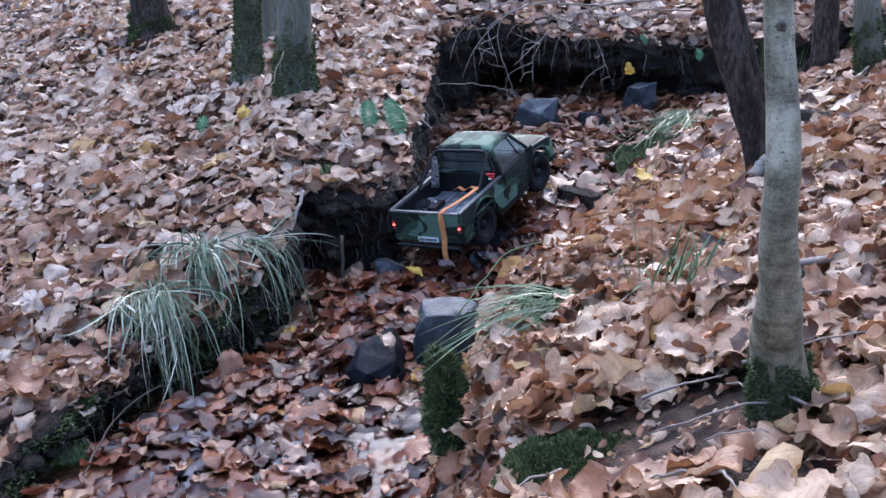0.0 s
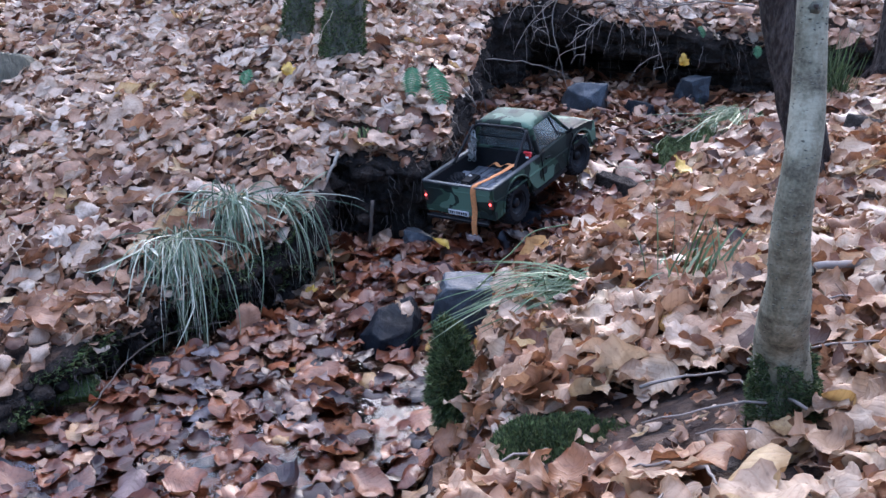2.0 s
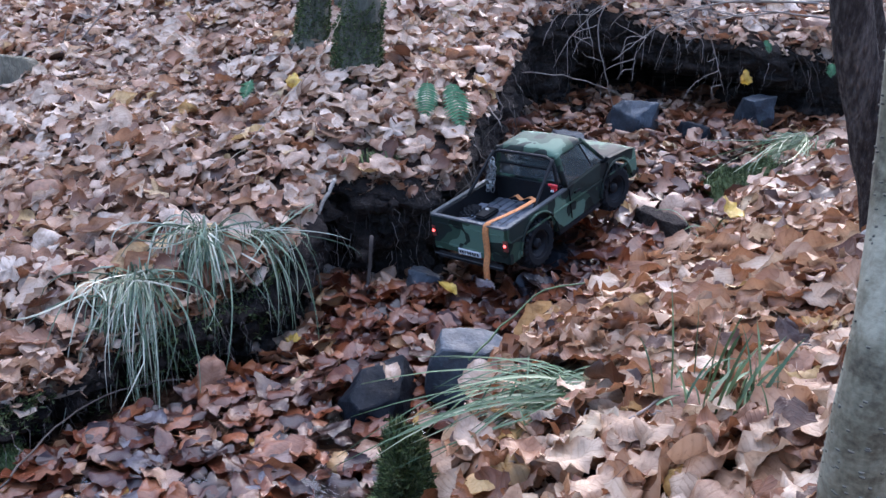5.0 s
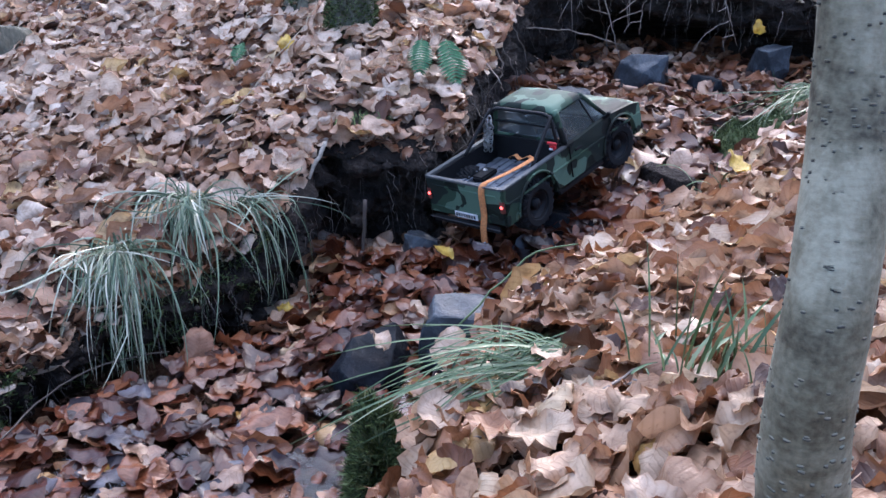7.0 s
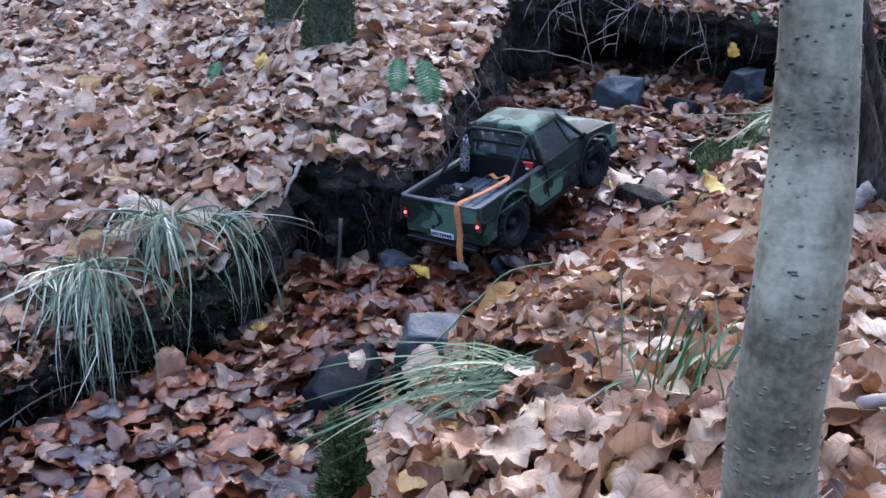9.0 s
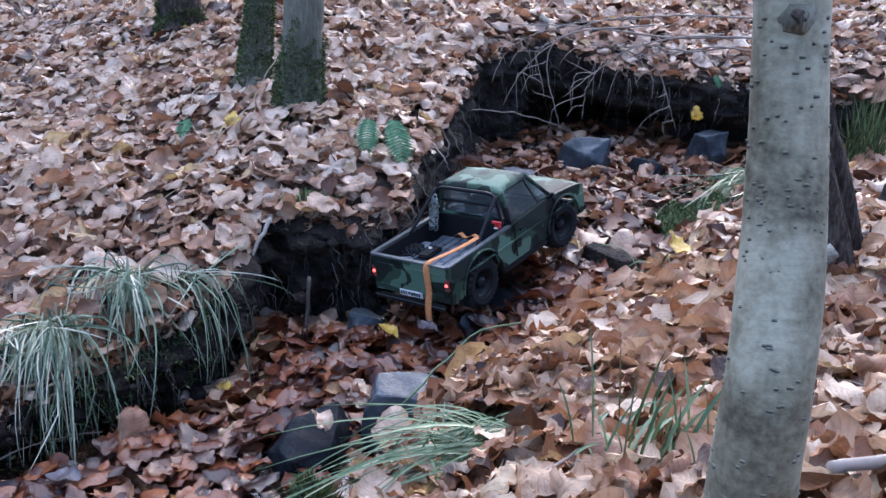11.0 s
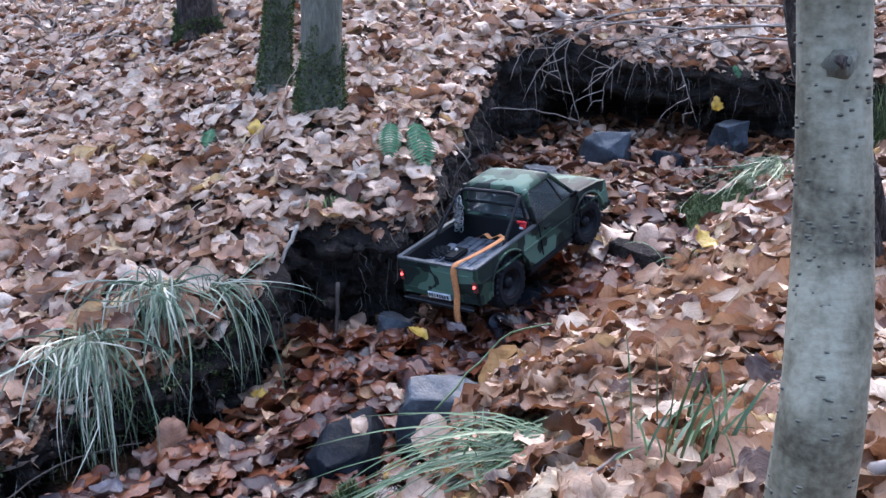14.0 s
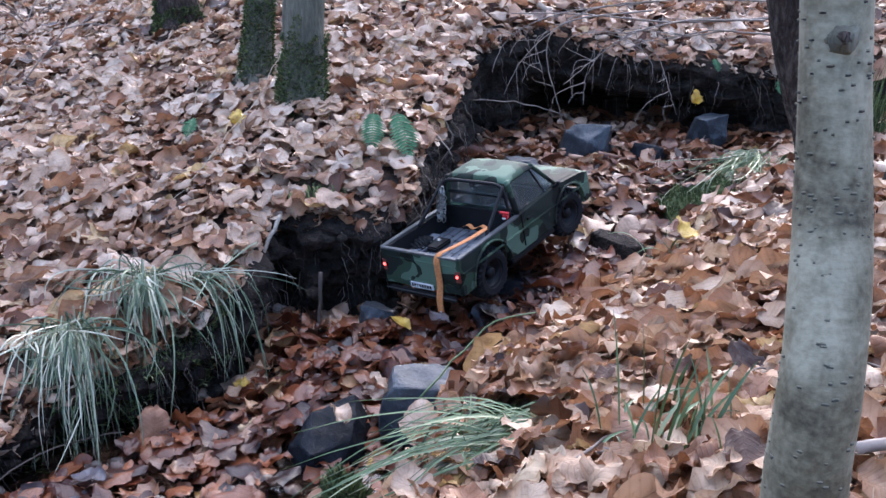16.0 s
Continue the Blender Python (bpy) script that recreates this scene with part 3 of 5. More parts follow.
def off_bare(x, y):
    k = np.ones(len(x), bool)
    for (sx, sy, _), (a, b, _), *_ in STONES:
        k &= np.hypot((x - sx) / a, (y - sy) / b) > rng.uniform(0.75, 1.25, len(x))
    for bx, by, br in bare:
        k &= np.hypot(x - bx, y - by) > br * rng.uniform(0.8, 1.25, len(x))
    return k


def in_stream(x, y):
    return (past_edge(x, y) < -0.04 - 0.05 * step(1.1, 1.3, np.asarray(y)) * (1 - step(1.8, 1.9, np.asarray(y)))) & (x < np.interp(y, *NEARSIDE.T) - 0.03)


def open_view(x, y):
    """The part of the plan that the walk looks over, with a margin."""
    return (x > -0.3 - 0.56 * (y + 0.35)) & (x < 0.2 + 0.8 * (y + 0.35))


fw = np.r_[np.full(14, 0.066), 0.04, 0.036]
fw /= fw.sum()
gw = np.r_[np.full(10, 0.092), 0.042, 0.038]
gw /= gw.sum()
litter("leaf_litter", scatter(4600, (-0.3, 0.9, -0.2, 0.95), lambda x, y: (past_edge(x, y) < 0) & ~in_stream(x, y) & off_bare(x, y) & open_view(x, y)), CLOSE, BROWN, 0.044, 0.3, 0.028,
       "thick layer of dry brown and tan leaves on the near bank", weights=fw)
litter("leaf_litter", scatter(4200, (-0.1, 1.2, 0.9, 1.5), lambda x, y: (past_edge(x, y) < 0) & ~in_stream(x, y) & off_bare(x, y) & open_view(x, y)), FINE, BROWN, 0.047, 0.32, 0.03,
       "dry brown leaves on the near bank beside the stream", weights=fw)
litter("leaf_litter", scatter(8500, (-0.35, 2.6, 1.4, 3.2), lambda x, y: (past_edge(x, y) < 0) & ~in_stream(x, y) & off_bare(x, y) & open_view(x, y)), PLAIN, DRY, 0.049, 0.34, 0.03, "dry brown leaves covering the slope beside the stream")
litter("leaf_litter", scatter(8200, (-1.7, 0.5, 0.7, 2.7), lambda x, y: (past_edge(x, y) > np.where(x > -0.45, -0.025, 0.005)) & open_view(x, y)), FINE, DRY, 0.049, 0.36, 0.03, "dry tan leaves covering the top of the far bank", hill_z, fw)
litter("leaf_litter", scatter(13500, (-3.3, 3.4, 0.5, 5.5), lambda x, y: (past_edge(x, y) > -0.02) & ~((x > -1.7) & (x < 0.5) & (y < 2.7)) & open_view(x, y)), PLAIN, DRY, 0.05, 0.38, 0.035, "dry fallen leaves covering the wooded hillside", hill_z)
litter("leaf_litter", scatter(9000, (-9.0, 9.0, 5.5, 12.0), lambda x, y: past_edge(x, y) > 0), FAR, DRY, 0.085, 0.3, 0.03, "fallen leaves on the hillside far behind", hill_z)
litter("leaf_litter", scatter(17000, (-5.0, 5.0, -1.0, 5.5), lambda x, y: (past_edge(x, y) > 0) & ~open_view(x, y)), FAR, DRY, 0.06, 0.3, 0.03, "fallen leaves at the sides of the hillside", hill_z)
litter("leaf_litter", scatter(17000, (-4.0, 4.0, -4.0, 3.0), lambda x, y: (past_edge(x, y) < 0) & ~in_stream(x, y) & ~open_view(x, y) & (np.hypot(x + 0.2, y + 0.2) > 0.2)), FAR, DRY, 0.07, 0.3, 0.02, "dry leaves behind on the near bank")
litter("leaf_litter", scatter(6500, (-1.7, 2.0, 2.6, 4.2), lambda x, y: (past_edge(x, y) > -0.02) & open_view(x, y)), PLAIN, DRY, 0.05, 0.38, 0.03, "dry leaves on the hillside above the hollow", hill_z)
litter("leaf_litter", scatter(4200, (-3.0, -1.7, 1.2, 4.2), lambda x, y: (past_edge(x, y) > 0) & open_view(x, y)), PLAIN, DRY, 0.05, 0.38, 0.03, "dry leaves on the far side of the slope", hill_z)
# Wet leaves in the bed: pressed flat in the pool, looser further up.
litter("wet_leaf_litter", scatter(6200, (-1.6, 0.2, -0.3, 1.45), lambda x, y: in_stream(x, y) & off_bare(x, y) & open_view(x, y)), FLAT, WET, 0.046, 0.14, 0.032, "wet dark brown leaves pressed flat in the shallow pool", weights=gw)
litter("wet_leaf_litter", scatter(190, (-1.2, 0.15, 0.4, 1.45), lambda x, y: in_stream(x, y) & off_bare(x, y)), FINE, DAMP, 0.048, 0.26, 0.03, "loose russet leaves fallen on the pool", weights=fw)
litter("damp_leaf_litter", scatter(1300, (-0.4, 0.6, 1.35, 1.9), lambda x, y: in_stream(x, y) & off_bare(x, y)), FINE, WET, 0.048, 0.28, 0.03, "wet russet leaves heaped in the stream bed", weights=fw)
litter("stream_leaf_litter", scatter(3400, (-0.1, 1.4, 1.75, 3.25), lambda x, y: (past_edge(x, y) < 0.3) & (x < np.interp(y, *NEARSIDE.T) + 0.02) & (past_edge(x, y) < np.where(x < 0.3, 0.02, np.where(x < 1.15, 0.22, 0.0))) & off_bare(x, y)), PLAIN, DAMP, 0.05, 0.36, 0.03,
       "brown leaves drifted along the stream bed below the hollow", near_z)


# A few leaves whose colour imitates the lavender sheen on the water.
litter("wet_leaf_litter", scatter(28, (-0.6, -0.05, 0.5, 1.2), lambda x, y: in_stream(x, y) & off_bare(x, y)), FLAT, BLUISH, 0.045, 0.06, 0.03, "wet leaves coloured blue-grey like sky sheen on the shallow pool", weights=gw)
# Extra leaves of a paler tone, only on the left and upper slope.
litter("leaf_litter", scatter(4200, (-2.6, 0.3, 1.9, 4.6), lambda x, y: (past_edge(x, y) > 0.0) & open_view(x, y)), PLAIN, PALE, 0.042, 0.32, 0.04, "pale leaves strewn over the slope", hill_z)
# Leaves that have slid over the bank's lip.
pick = rng.integers(30, 235, 620)
hang_xy = lip[pick] + side[pick] * rng.uniform(-0.015, 0.012, 620)[:, None]
hang = lay(hang_xy[:, 0], hang_xy[:, 1], np.clip(rng.normal(0.045, 0.01, 620), 0.025, 0.07), 0.75, rng.uniform(-0.028, 0.0, 620), lambda x, y: hill_z(x, np.maximum(y, 0.5)))
ob = dress(new("overhanging_leaves", leaf_mesh("overhanging_leaves", FINE, rng.choice(len(FINE), 620, p=fw), hang)), DRY)
tagged(ob, "dry leaves slipping over the edge of the bank", "leaves", kind="stuff")
# Dirt, scraps of leaf and stalk on the trodden bank.
scrap = scatter(1000, (-0.15, 0.3, 0.08, 0.5), lambda x, y: ~in_stream(x, y))
litter("leaf_scraps", scrap, PLAIN, DRY, 0.011, 0.5, 0.012, "crumbled leaf scraps on bare dark soil")


# ---- stones ----
def stone(at, size, turn, seed, mat, label):
    """An angular block: a hull of a few points in a box, its edges worn and faces uneven."""
    r = np.random.default_rng(seed)
    bm = bmesh.new()
    for k in range(7):
        a = 0.9 * k + r.uniform(-0.35, 0.35)
        q = r.uniform(0.5, 1.0)
        bm.verts.new((q * math.cos(a), q * math.sin(a), 0.85 + 0.2 * q * math.cos(a + seed) + r.normal(0, 0.05)))
    for k in range(8):
        a = 0.8 * k + r.uniform(-0.35, 0.35)
        bm.verts.new((1.08 * math.cos(a) * r.uniform(0.85, 1.05), 1.08 * math.sin(a) * r.uniform(0.85, 1.05), r.uniform(-0.4, 0.45)))
        bm.verts.new((0.9 * math.cos(a), 0.9 * math.sin(a), -1.0))
    bmesh.ops.convex_hull(bm, input=list(bm.verts))
    bmesh.ops.delete(bm, geom=[v for v in bm.verts if not v.link_faces], context="VERTS")
    for v in bm.verts:
        v.co = Vector((v.co.x * size[0], v.co.y * size[1], v.co.z * size[2]))
    bmesh.ops.dissolve_limit(bm, angle_limit=radians(6), verts=list(bm.verts), edges=list(bm.edges))
    bmesh.ops.bevel(bm, geom=list(bm.edges), offset=0.03 * min(size), segments=1, affect="EDGES")
    bmesh.ops.triangulate(bm, faces=list(bm.faces))
    for _ in range(3):
        bmesh.ops.subdivide_edges(bm, edges=[e for e in bm.edges if e.calc_length() > 0.012], cuts=1)
        bmesh.ops.triangulate(bm, faces=list(bm.faces))
    for v in bm.verts:
        v.co += v.co.normalized() * (0.006 * noise.noise(v.co * 26 + Vector((seed, 0, 0))) + 0.005 * abs(noise.noise(v.co * 55)) + 0.0015 * noise.noise(v.co * 160))
    for e in bm.edges:
        e.smooth = e.calc_face_angle(0.0) < 0.3
    ob = part("stone", bm, mat, None, "", True)
    ob.matrix_world = pose(*at, *turn)
    return tagged(ob, label, "stone", "stones in the stream")


for at, size, turn, seed, grey, label in STONES:
    stone(at, size, turn, seed, (DARKSTONE, SLATE, SOIL)[grey], label)
stone((-1.35, 2.75, 0.3), (0.16, 0.12, 0.1), (0, 8, 30), 33, GREYBARK, "rounded grey stone lying on the leafy slope")


# ---- trees ----
def trunk(name, points, radii, mat, label, sides=20, rings=48, wobble=0.012, seed=1, grooves=0.0):
    line = smooth_line(points, rings)
    far = np.r_[0, np.cumsum(np.linalg.norm(np.diff(np.array(points, float), axis=0), axis=1))]
    radii = np.interp(np.linspace(0, far[-1], rings), far, radii)
    v, f = tube(line, radii, sides, 0.0, seed)
    for i in range(rings):
        for k in range(sides):
            q = v[i * sides + k]
            d = q - line[i]
            a = 2 * math.pi * k / sides
            q += d * (wobble * 6 * noise.noise(Vector(q) * 16) + wobble * 4 * noise.noise(Vector(q) * 55) + grooves * math.cos(2 * a + 0.6))
    root = tagged(new(name), label, "tree")
    root.location = points[0]
    ob = solid("trunk", v - np.array(points[0]), f, mat, root)
    return root, line, radii


birch, bline, brad = trunk("birch_tree", [(0.16, 0.295, 0.36), (0.158, 0.292, 0.44), (0.152, 0.289, 0.48), (0.141, 0.285, 0.52), (0.136, 0.279, 0.54), (0.1265, 0.262, 0.56), (0.121, 0.25, 0.58), (0.118, 0.246, 0.6), (0.1075, 0.234, 0.63), (0.1035, 0.228, 0.66),
                                          (0.1045, 0.228, 0.69), (0.109, 0.24, 0.72), (0.1105, 0.25, 0.75), (0.108, 0.252, 0.78), (0.103, 0.252, 0.83), (0.09, 0.255, 1.1), (0.07, 0.26, 2.0), (0.05, 0.26, 3.0)],
                           [0.032, 0.0275, 0.0235, 0.0212, 0.0202, 0.0185, 0.0168, 0.0152, 0.0136, 0.0124, 0.0117, 0.0112, 0.0107, 0.0101, 0.0099, 0.0095, 0.008, 0.005], BIRCH, "slender young tree with smooth grey bark and a mossy foot", 28, 320, 0.008)
origin = np.array([0.16, 0.295, 0.36])
pieces, lips = [], []
btan = np.gradient(bline, axis=0)
btan /= np.linalg.norm(btan, axis=1)[:, None]
for _ in range(860):
    z = rng.uniform(0.5, 0.95)
    c, t_ = (np.array([np.interp(z, bline[:, 2], q[:, k]) for k in range(3)]) for q in (bline, btan))
    e1 = np.cross(t_, (1.0, 0, 0))
    e1 /= np.linalg.norm(e1)
    e2 = np.cross(t_, e1)
    rad = float(np.interp(z, bline[:, 2], brad))
    a, w, h = rng.uniform(0, 6.28), rng.uniform(0.0006, 0.0015), rng.uniform(0.00022, 0.00042)
    for bag, up, high, thick in ((pieces, 0.0, 0.00014, h), (lips, 0.00048, 0.0002, h * 0.7)):
        ring = []
        for s, lift in ((1.0, -0.0004), (0.6, high)):
            for q in np.linspace(0, 2 * np.pi, 8, endpoint=False):
                aa = a + s * w * np.cos(q) / rad
                ring.append(c + (np.cos(aa) * e1 + np.sin(aa) * e2) * (rad * 1.01 + lift) + t_ * (up + s * thick * np.sin(q)) - origin)
        bag.append((ring, [(k, (k + 1) % 8, 8 + (k + 1) % 8, 8 + k) for k in range(8)] + [tuple(range(8, 16))]))
solid("lenticel", *joined(pieces), LENTICEL, birch, "short dark bark pores")["kind"] = "stuff"
solid("bark_lip", *joined(lips), PALEBARK, birch, "pale raised lips over the bark pores")["kind"] = "stuff"


def knot(parent, at, toward, r):
    """A low bark collar round the dark end of a lost branch."""
    pts = [np.array(at) + np.array(toward) * s for s in (-2.2, -0.6, 0.4, 0.9)]
    collar = solid("knot", *tube(pts, [r * 2.0, r * 1.7, r * 1.1, r * 0.7], 16, 0.12, 3), GREYBARK, parent, "low swollen bark knot of a lost branch")
    solid("branch_scar", *tube([np.array(at) + np.array(toward) * s for s in (0.3, 0.9, 1.15)], [r * 0.9, r * 0.75, r * 0.2], 10, 0.15, 5), BARK, collar, "dark end of the lost branch")


knot(birch, np.array([0.1045, 0.2415, 0.787]) - origin, (-0.0006, -0.0016, 0.0004), 0.0024)
knot(birch, np.array([0.101, 0.2445, 0.733]) - origin, (-0.0016, -0.001, 0.0004), 0.0019)
knot(birch, np.array([0.1265, 0.2395, 0.608]) - origin, (0.004, -0.0025, 0.002), 0.0042)


def shoots(spots, ups, height, r, wide=0.0008):
    """Short leafy moss shoots: two crossed slivers each, curved at the tip."""
    pieces = []
    for p, d in zip(spots, ups):
        up = d + np.array([0, 0, 0.35]) + r.normal(0, 0.4, 3)
        up = up / (np.linalg.norm(up) + 1e-9) * height * r.uniform(0.4, 1.4)
        tip = p + up + r.normal(0, height * 0.25, 3)
        s = np.cross(up, r.normal(size=3))
        s = s / (np.linalg.norm(s) + 1e-9) * wide * r.uniform(0.6, 1.5)
        mid = p + up * 0.55
        pieces.append(([p - s * 0.4, p + s * 0.4, mid + s, tip, mid - s], [(0, 1, 2, 3, 4)]))
    return pieces


def moss(name, centre, reach, n, seed, label, height=0.007, dome=0.012, heights=land_z):
    """A ragged, lumpy mat of moss that follows the land."""
    r = np.random.default_rng(seed)

    def top(x, y):
        q = np.hypot((x - centre[0]) / reach[0], (y - centre[1]) / reach[1])
        q = q + np.array([0.35 * noise.noise((a * 30, b * 30, seed * 1.7)) + 0.2 * noise.noise((a * 80, b * 80, seed * 0.7)) for a, b in zip(x, y)])
        bump = np.array([0.012 * noise.noise((a * 45, b * 45, seed)) for a, b in zip(x, y)])
        return q, heights(x, y) - 0.006 + (dome + 0.006) * np.clip(1 - q * q, 0, 1) + bump * np.clip(1 - q, 0, 1)
    k = 26
    u, w = np.meshgrid(np.linspace(-1.35, 1.35, k), np.linspace(-1.35, 1.35, k))
    x, y = centre[0] + u.ravel() * reach[0], centre[1] + w.ravel() * reach[1]
    q_, z_ = top(x, y)
    keep = [f for f in [(j * k + i, j * k + i + 1, (j + 1) * k + i + 1, (j + 1) * k + i) for j in range(k - 1) for i in range(k - 1)] if min(q_[i] for i in f) < 1.0]
    core = (np.stack([x, y, z_], 1), keep)
    x, y = centre[0] + r.uniform(-1.3, 1.3, 2 * n) * reach[0], centre[1] + r.uniform(-1.3, 1.3, 2 * n) * reach[1]
    q, z = top(x, y)
    e = 0.006
    ups = np.stack([heights(x - e, y) - heights(x + e, y), heights(x, y - e) - heights(x, y + e), np.full(len(x), 2 * e)], 1)
    ups /= np.linalg.norm(ups, axis=1)[:, None]
    ok = (q < 1.02) & (r.random(len(q)) > 0.6 * np.clip(q - 0.5, 0, 1))
    spots, ups = np.stack([x, y, z], 1)[ok], ups[ok]
    ob = solid(name, *joined([core] + shoots(spots, ups, height, r)), MOSS)
    return tagged(ob, label, "moss", kind="stuff")


def sleeve(parent, foot, line, radii, z0, z1, n, seed, label, height=0.006, grow=1.0, wide=0.0008):
    """Moss clinging round a trunk from z0 up to a ragged edge about z1."""
    r = np.random.default_rng(seed)
    spots, ups = [], []
    while len(spots) < n:
        z, a = z0 + (z1 - z0) * r.random(), r.uniform(0, 6.28)
        if (z - z0) / (z1 - z0) > 0.8 + 0.4 * noise.noise((math.cos(a) * 1.6, math.sin(a) * 1.6, seed + z * 22)):
            continue
        c = np.array([np.interp(z, line[:, 2], line[:, q]) for q in range(3)])
        d = np.array([math.cos(a), math.sin(a), 0])
        lift = 1 + 0.25 * noise.noise((math.cos(a) * 3, math.sin(a) * 3, z * 60))
        spots.append(c + d * float(np.interp(z, line[:, 2], radii)) * grow * lift - foot)
        ups.append(d)
    ob = solid("moss", *joined(shoots(spots, ups, height, r, wide)), MOSS, parent, label)
    ob["kind"] = "stuff"
    return ob


sleeve(birch, origin, bline, brad, 0.41, 0.535, 18000, 4, "dark green moss round the foot", 0.0042, 1.05, 0.0005)


def moss_hump(at, size, n, seed, label, height=0.008):
    """An upright, lumpy hump of moss on the bank's steep shoulder."""
    r = np.random.default_rng(seed)
    bm = bmesh.new()
    bmesh.ops.create_icosphere(bm, subdivisions=4, radius=1.0)
    v, f = np.array([q.co for q in bm.verts]), [tuple(q.index for q in face_.verts) for face_ in bm.faces]
    bm.free()

    def swell(q):
        return 1 + 0.55 * noise.noise(Vector(q * 1.9) + Vector((seed, 0, 0))) + 0.3 * noise.noise(Vector(q * 5) + Vector((seed, 0, 0)))
    core = (v * np.array([swell(q) for q in v])[:, None] * np.array(size), f)
    d = r.normal(size=(n, 3))
    d /= np.linalg.norm(d, axis=1)[:, None]
    d = d[(d[:, 2] > -0.75) & (d[:, 1] < 0.8)]
    spots = d * np.array([swell(q) for q in d])[:, None] * np.array(size) * 0.985
    ob = solid("moss_cushion", *joined([core] + shoots(spots, d, height, r)), MOSS)
    ob.location = at
    return tagged(ob, label, "moss", kind="stuff")


moss_hump((-0.063, 0.76, 0.25), (0.022, 0.03, 0.07), 16000, 5, "deep green upright moss hump on the bank's shoulder", 0.011)
spots, ways = face_spots(5200, -0.78, -0.33, 0.3, 0.98, np.random.default_rng(61), 2.0)
tagged(solid("bank_moss", *joined(shoots(spots, ways, 0.011, np.random.default_rng(62), 0.0014)), MOSS), "patches of dark green moss on the bank's face under the sedge", "moss", kind="stuff")
moss("moss_cushion", (-0.67, 1.14), (0.07, 0.04), 3000, 8, "dark moss on the foot of the far bank", 0.008, 0.05, near_z)
moss("moss_cushion", (-0.03, 0.38), (0.08, 0.04), 12000, 6, "flat dark green moss patch among leaves", 0.005, 0.02)
moss("moss_cushion", (0.74, 2.16), (0.09, 0.15), 8000, 9, "green moss on the bank beside the stream", 0.009, 0.055)
moss("moss_cushion", (0.53, 1.7), (0.04, 0.09), 2600, 10, "dark moss and grass on the stream's edge", 0.009, 0.03)
moss("moss_cushion", (0.085, 0.81), (0.07, 0.045), 9000, 11, "green moss beneath the leaning sedge", 0.008, 0.014)


for name, pts, rad, mat, lab, grooves, mz in [
    ("forest_tree", [(-0.225, 2.27, 0.36), (-0.22, 2.28, 0.5), (-0.205, 2.29, 0.66), (-0.17, 2.3, 1.2), (-0.1, 2.35, 3.5)], [0.062, 0.047, 0.043, 0.04, 0.03], GREYBARK, "grey-brown forked tree trunk with a mossy foot on the leafy slope", 0.16, 0.2),
    ("forest_tree", [(-0.36, 2.47, 0.42), (-0.345, 2.48, 0.6), (-0.32, 2.5, 0.8), (-0.28, 2.5, 1.4), (-0.2, 2.5, 3.4)], [0.046, 0.034, 0.03, 0.027, 0.02], GREYBARK, "slender grey tree trunk coated with green moss", 0.05, 0.3),
    ("forest_tree", [(-0.28, 2.85, 0.5), (-0.27, 2.85, 0.8), (-0.26, 2.85, 1.6), (-0.2, 2.9, 3.4)], [0.045, 0.036, 0.032, 0.022], GREYBARK, "pale grey trunk behind the forked tree", 0.05, 0.0),
    ("forest_tree", [(0.593, 1.13, 0.33), (0.583, 1.12, 0.42), (0.549, 1.12, 0.5), (0.511, 1.12, 0.6), (0.479, 1.12, 0.7), (0.451, 1.12, 0.8), (0.401, 1.13, 1.1), (0.251, 1.2, 3.0)], [0.045, 0.03, 0.026, 0.024, 0.0235, 0.023, 0.022, 0.015], BARK, "dark leaning tree trunk with rough bark", 0.08, 0.0),
    ("forest_tree", [(0.643, 1.2, 0.33), (0.633, 1.2, 0.45), (0.561, 1.2, 0.62), (0.506, 1.2, 0.8), (0.451, 1.25, 3.0)], [0.03, 0.021, 0.018, 0.0165, 0.012], BARK, "second dark stem beside the leaning tree", 0.1, 0.0),
    ("forest_tree", [(1.31, 1.9, 0.26), (1.28, 1.9, 0.4), (1.24, 1.9, 0.62), (1.22, 1.9, 1.1), (1.2, 1.95, 3.2)], [0.05, 0.036, 0.031, 0.029, 0.02], GREYBARK, "mottled grey trunk with a dark mossy foot", 0.05, 0.24),
    ("forest_tree", [(1.5, 2.5, 0.35), (1.49, 2.5, 0.6), (1.47, 2.5, 1.1), (1.45, 2.5, 3.2)], [0.045, 0.035, 0.03, 0.02], BARK, "dark thin trunk on the slope behind", 0.05, 0.0),
    ("forest_tree", [(-0.72, 3.35, 0.5), (-0.73, 3.36, 0.8), (-0.75, 3.4, 1.4), (-0.8, 3.4, 3.6)], [0.08, 0.06, 0.052, 0.035], BARK, "dark trunk with a mossy foot further up the slope", 0.05, 0.1),
    ("forest_tree", [(1.9, 3.4, 0.6), (1.92, 3.4, 1.2), (1.95, 3.4, 3.6)], [0.075, 0.06, 0.04], BARK, "dark trunk on the upper slope", 0.05, 0.0)]:
    root, line, rr = trunk(name, pts, rad, mat, lab, 20, 60, 0.02, 7, grooves)
    if name == 'forest_tree':
        p0 = np.array(pts[0])
        for q in range(4):
            a = 1.57 * q + 0.5 + p0[0]
            d = np.array([math.cos(a), math.sin(a), 0])
            run_ = [d * rad[0] * 0.5 + [0, 0, 0.08], d * rad[0] * 1.05 + [0, 0, 0.035], d * rad[0] * 1.9 + [0, 0, 0.0], d * rad[0] * 2.8 + [0, 0, -0.03]]
            solid('root', *tube(smooth_line(run_, 10), [rad[0] * 0.42, rad[0] * 0.34, rad[0] * 0.2], 10, 0.05, q), mat, root)
    if mz:
        p0 = np.array(pts[0])
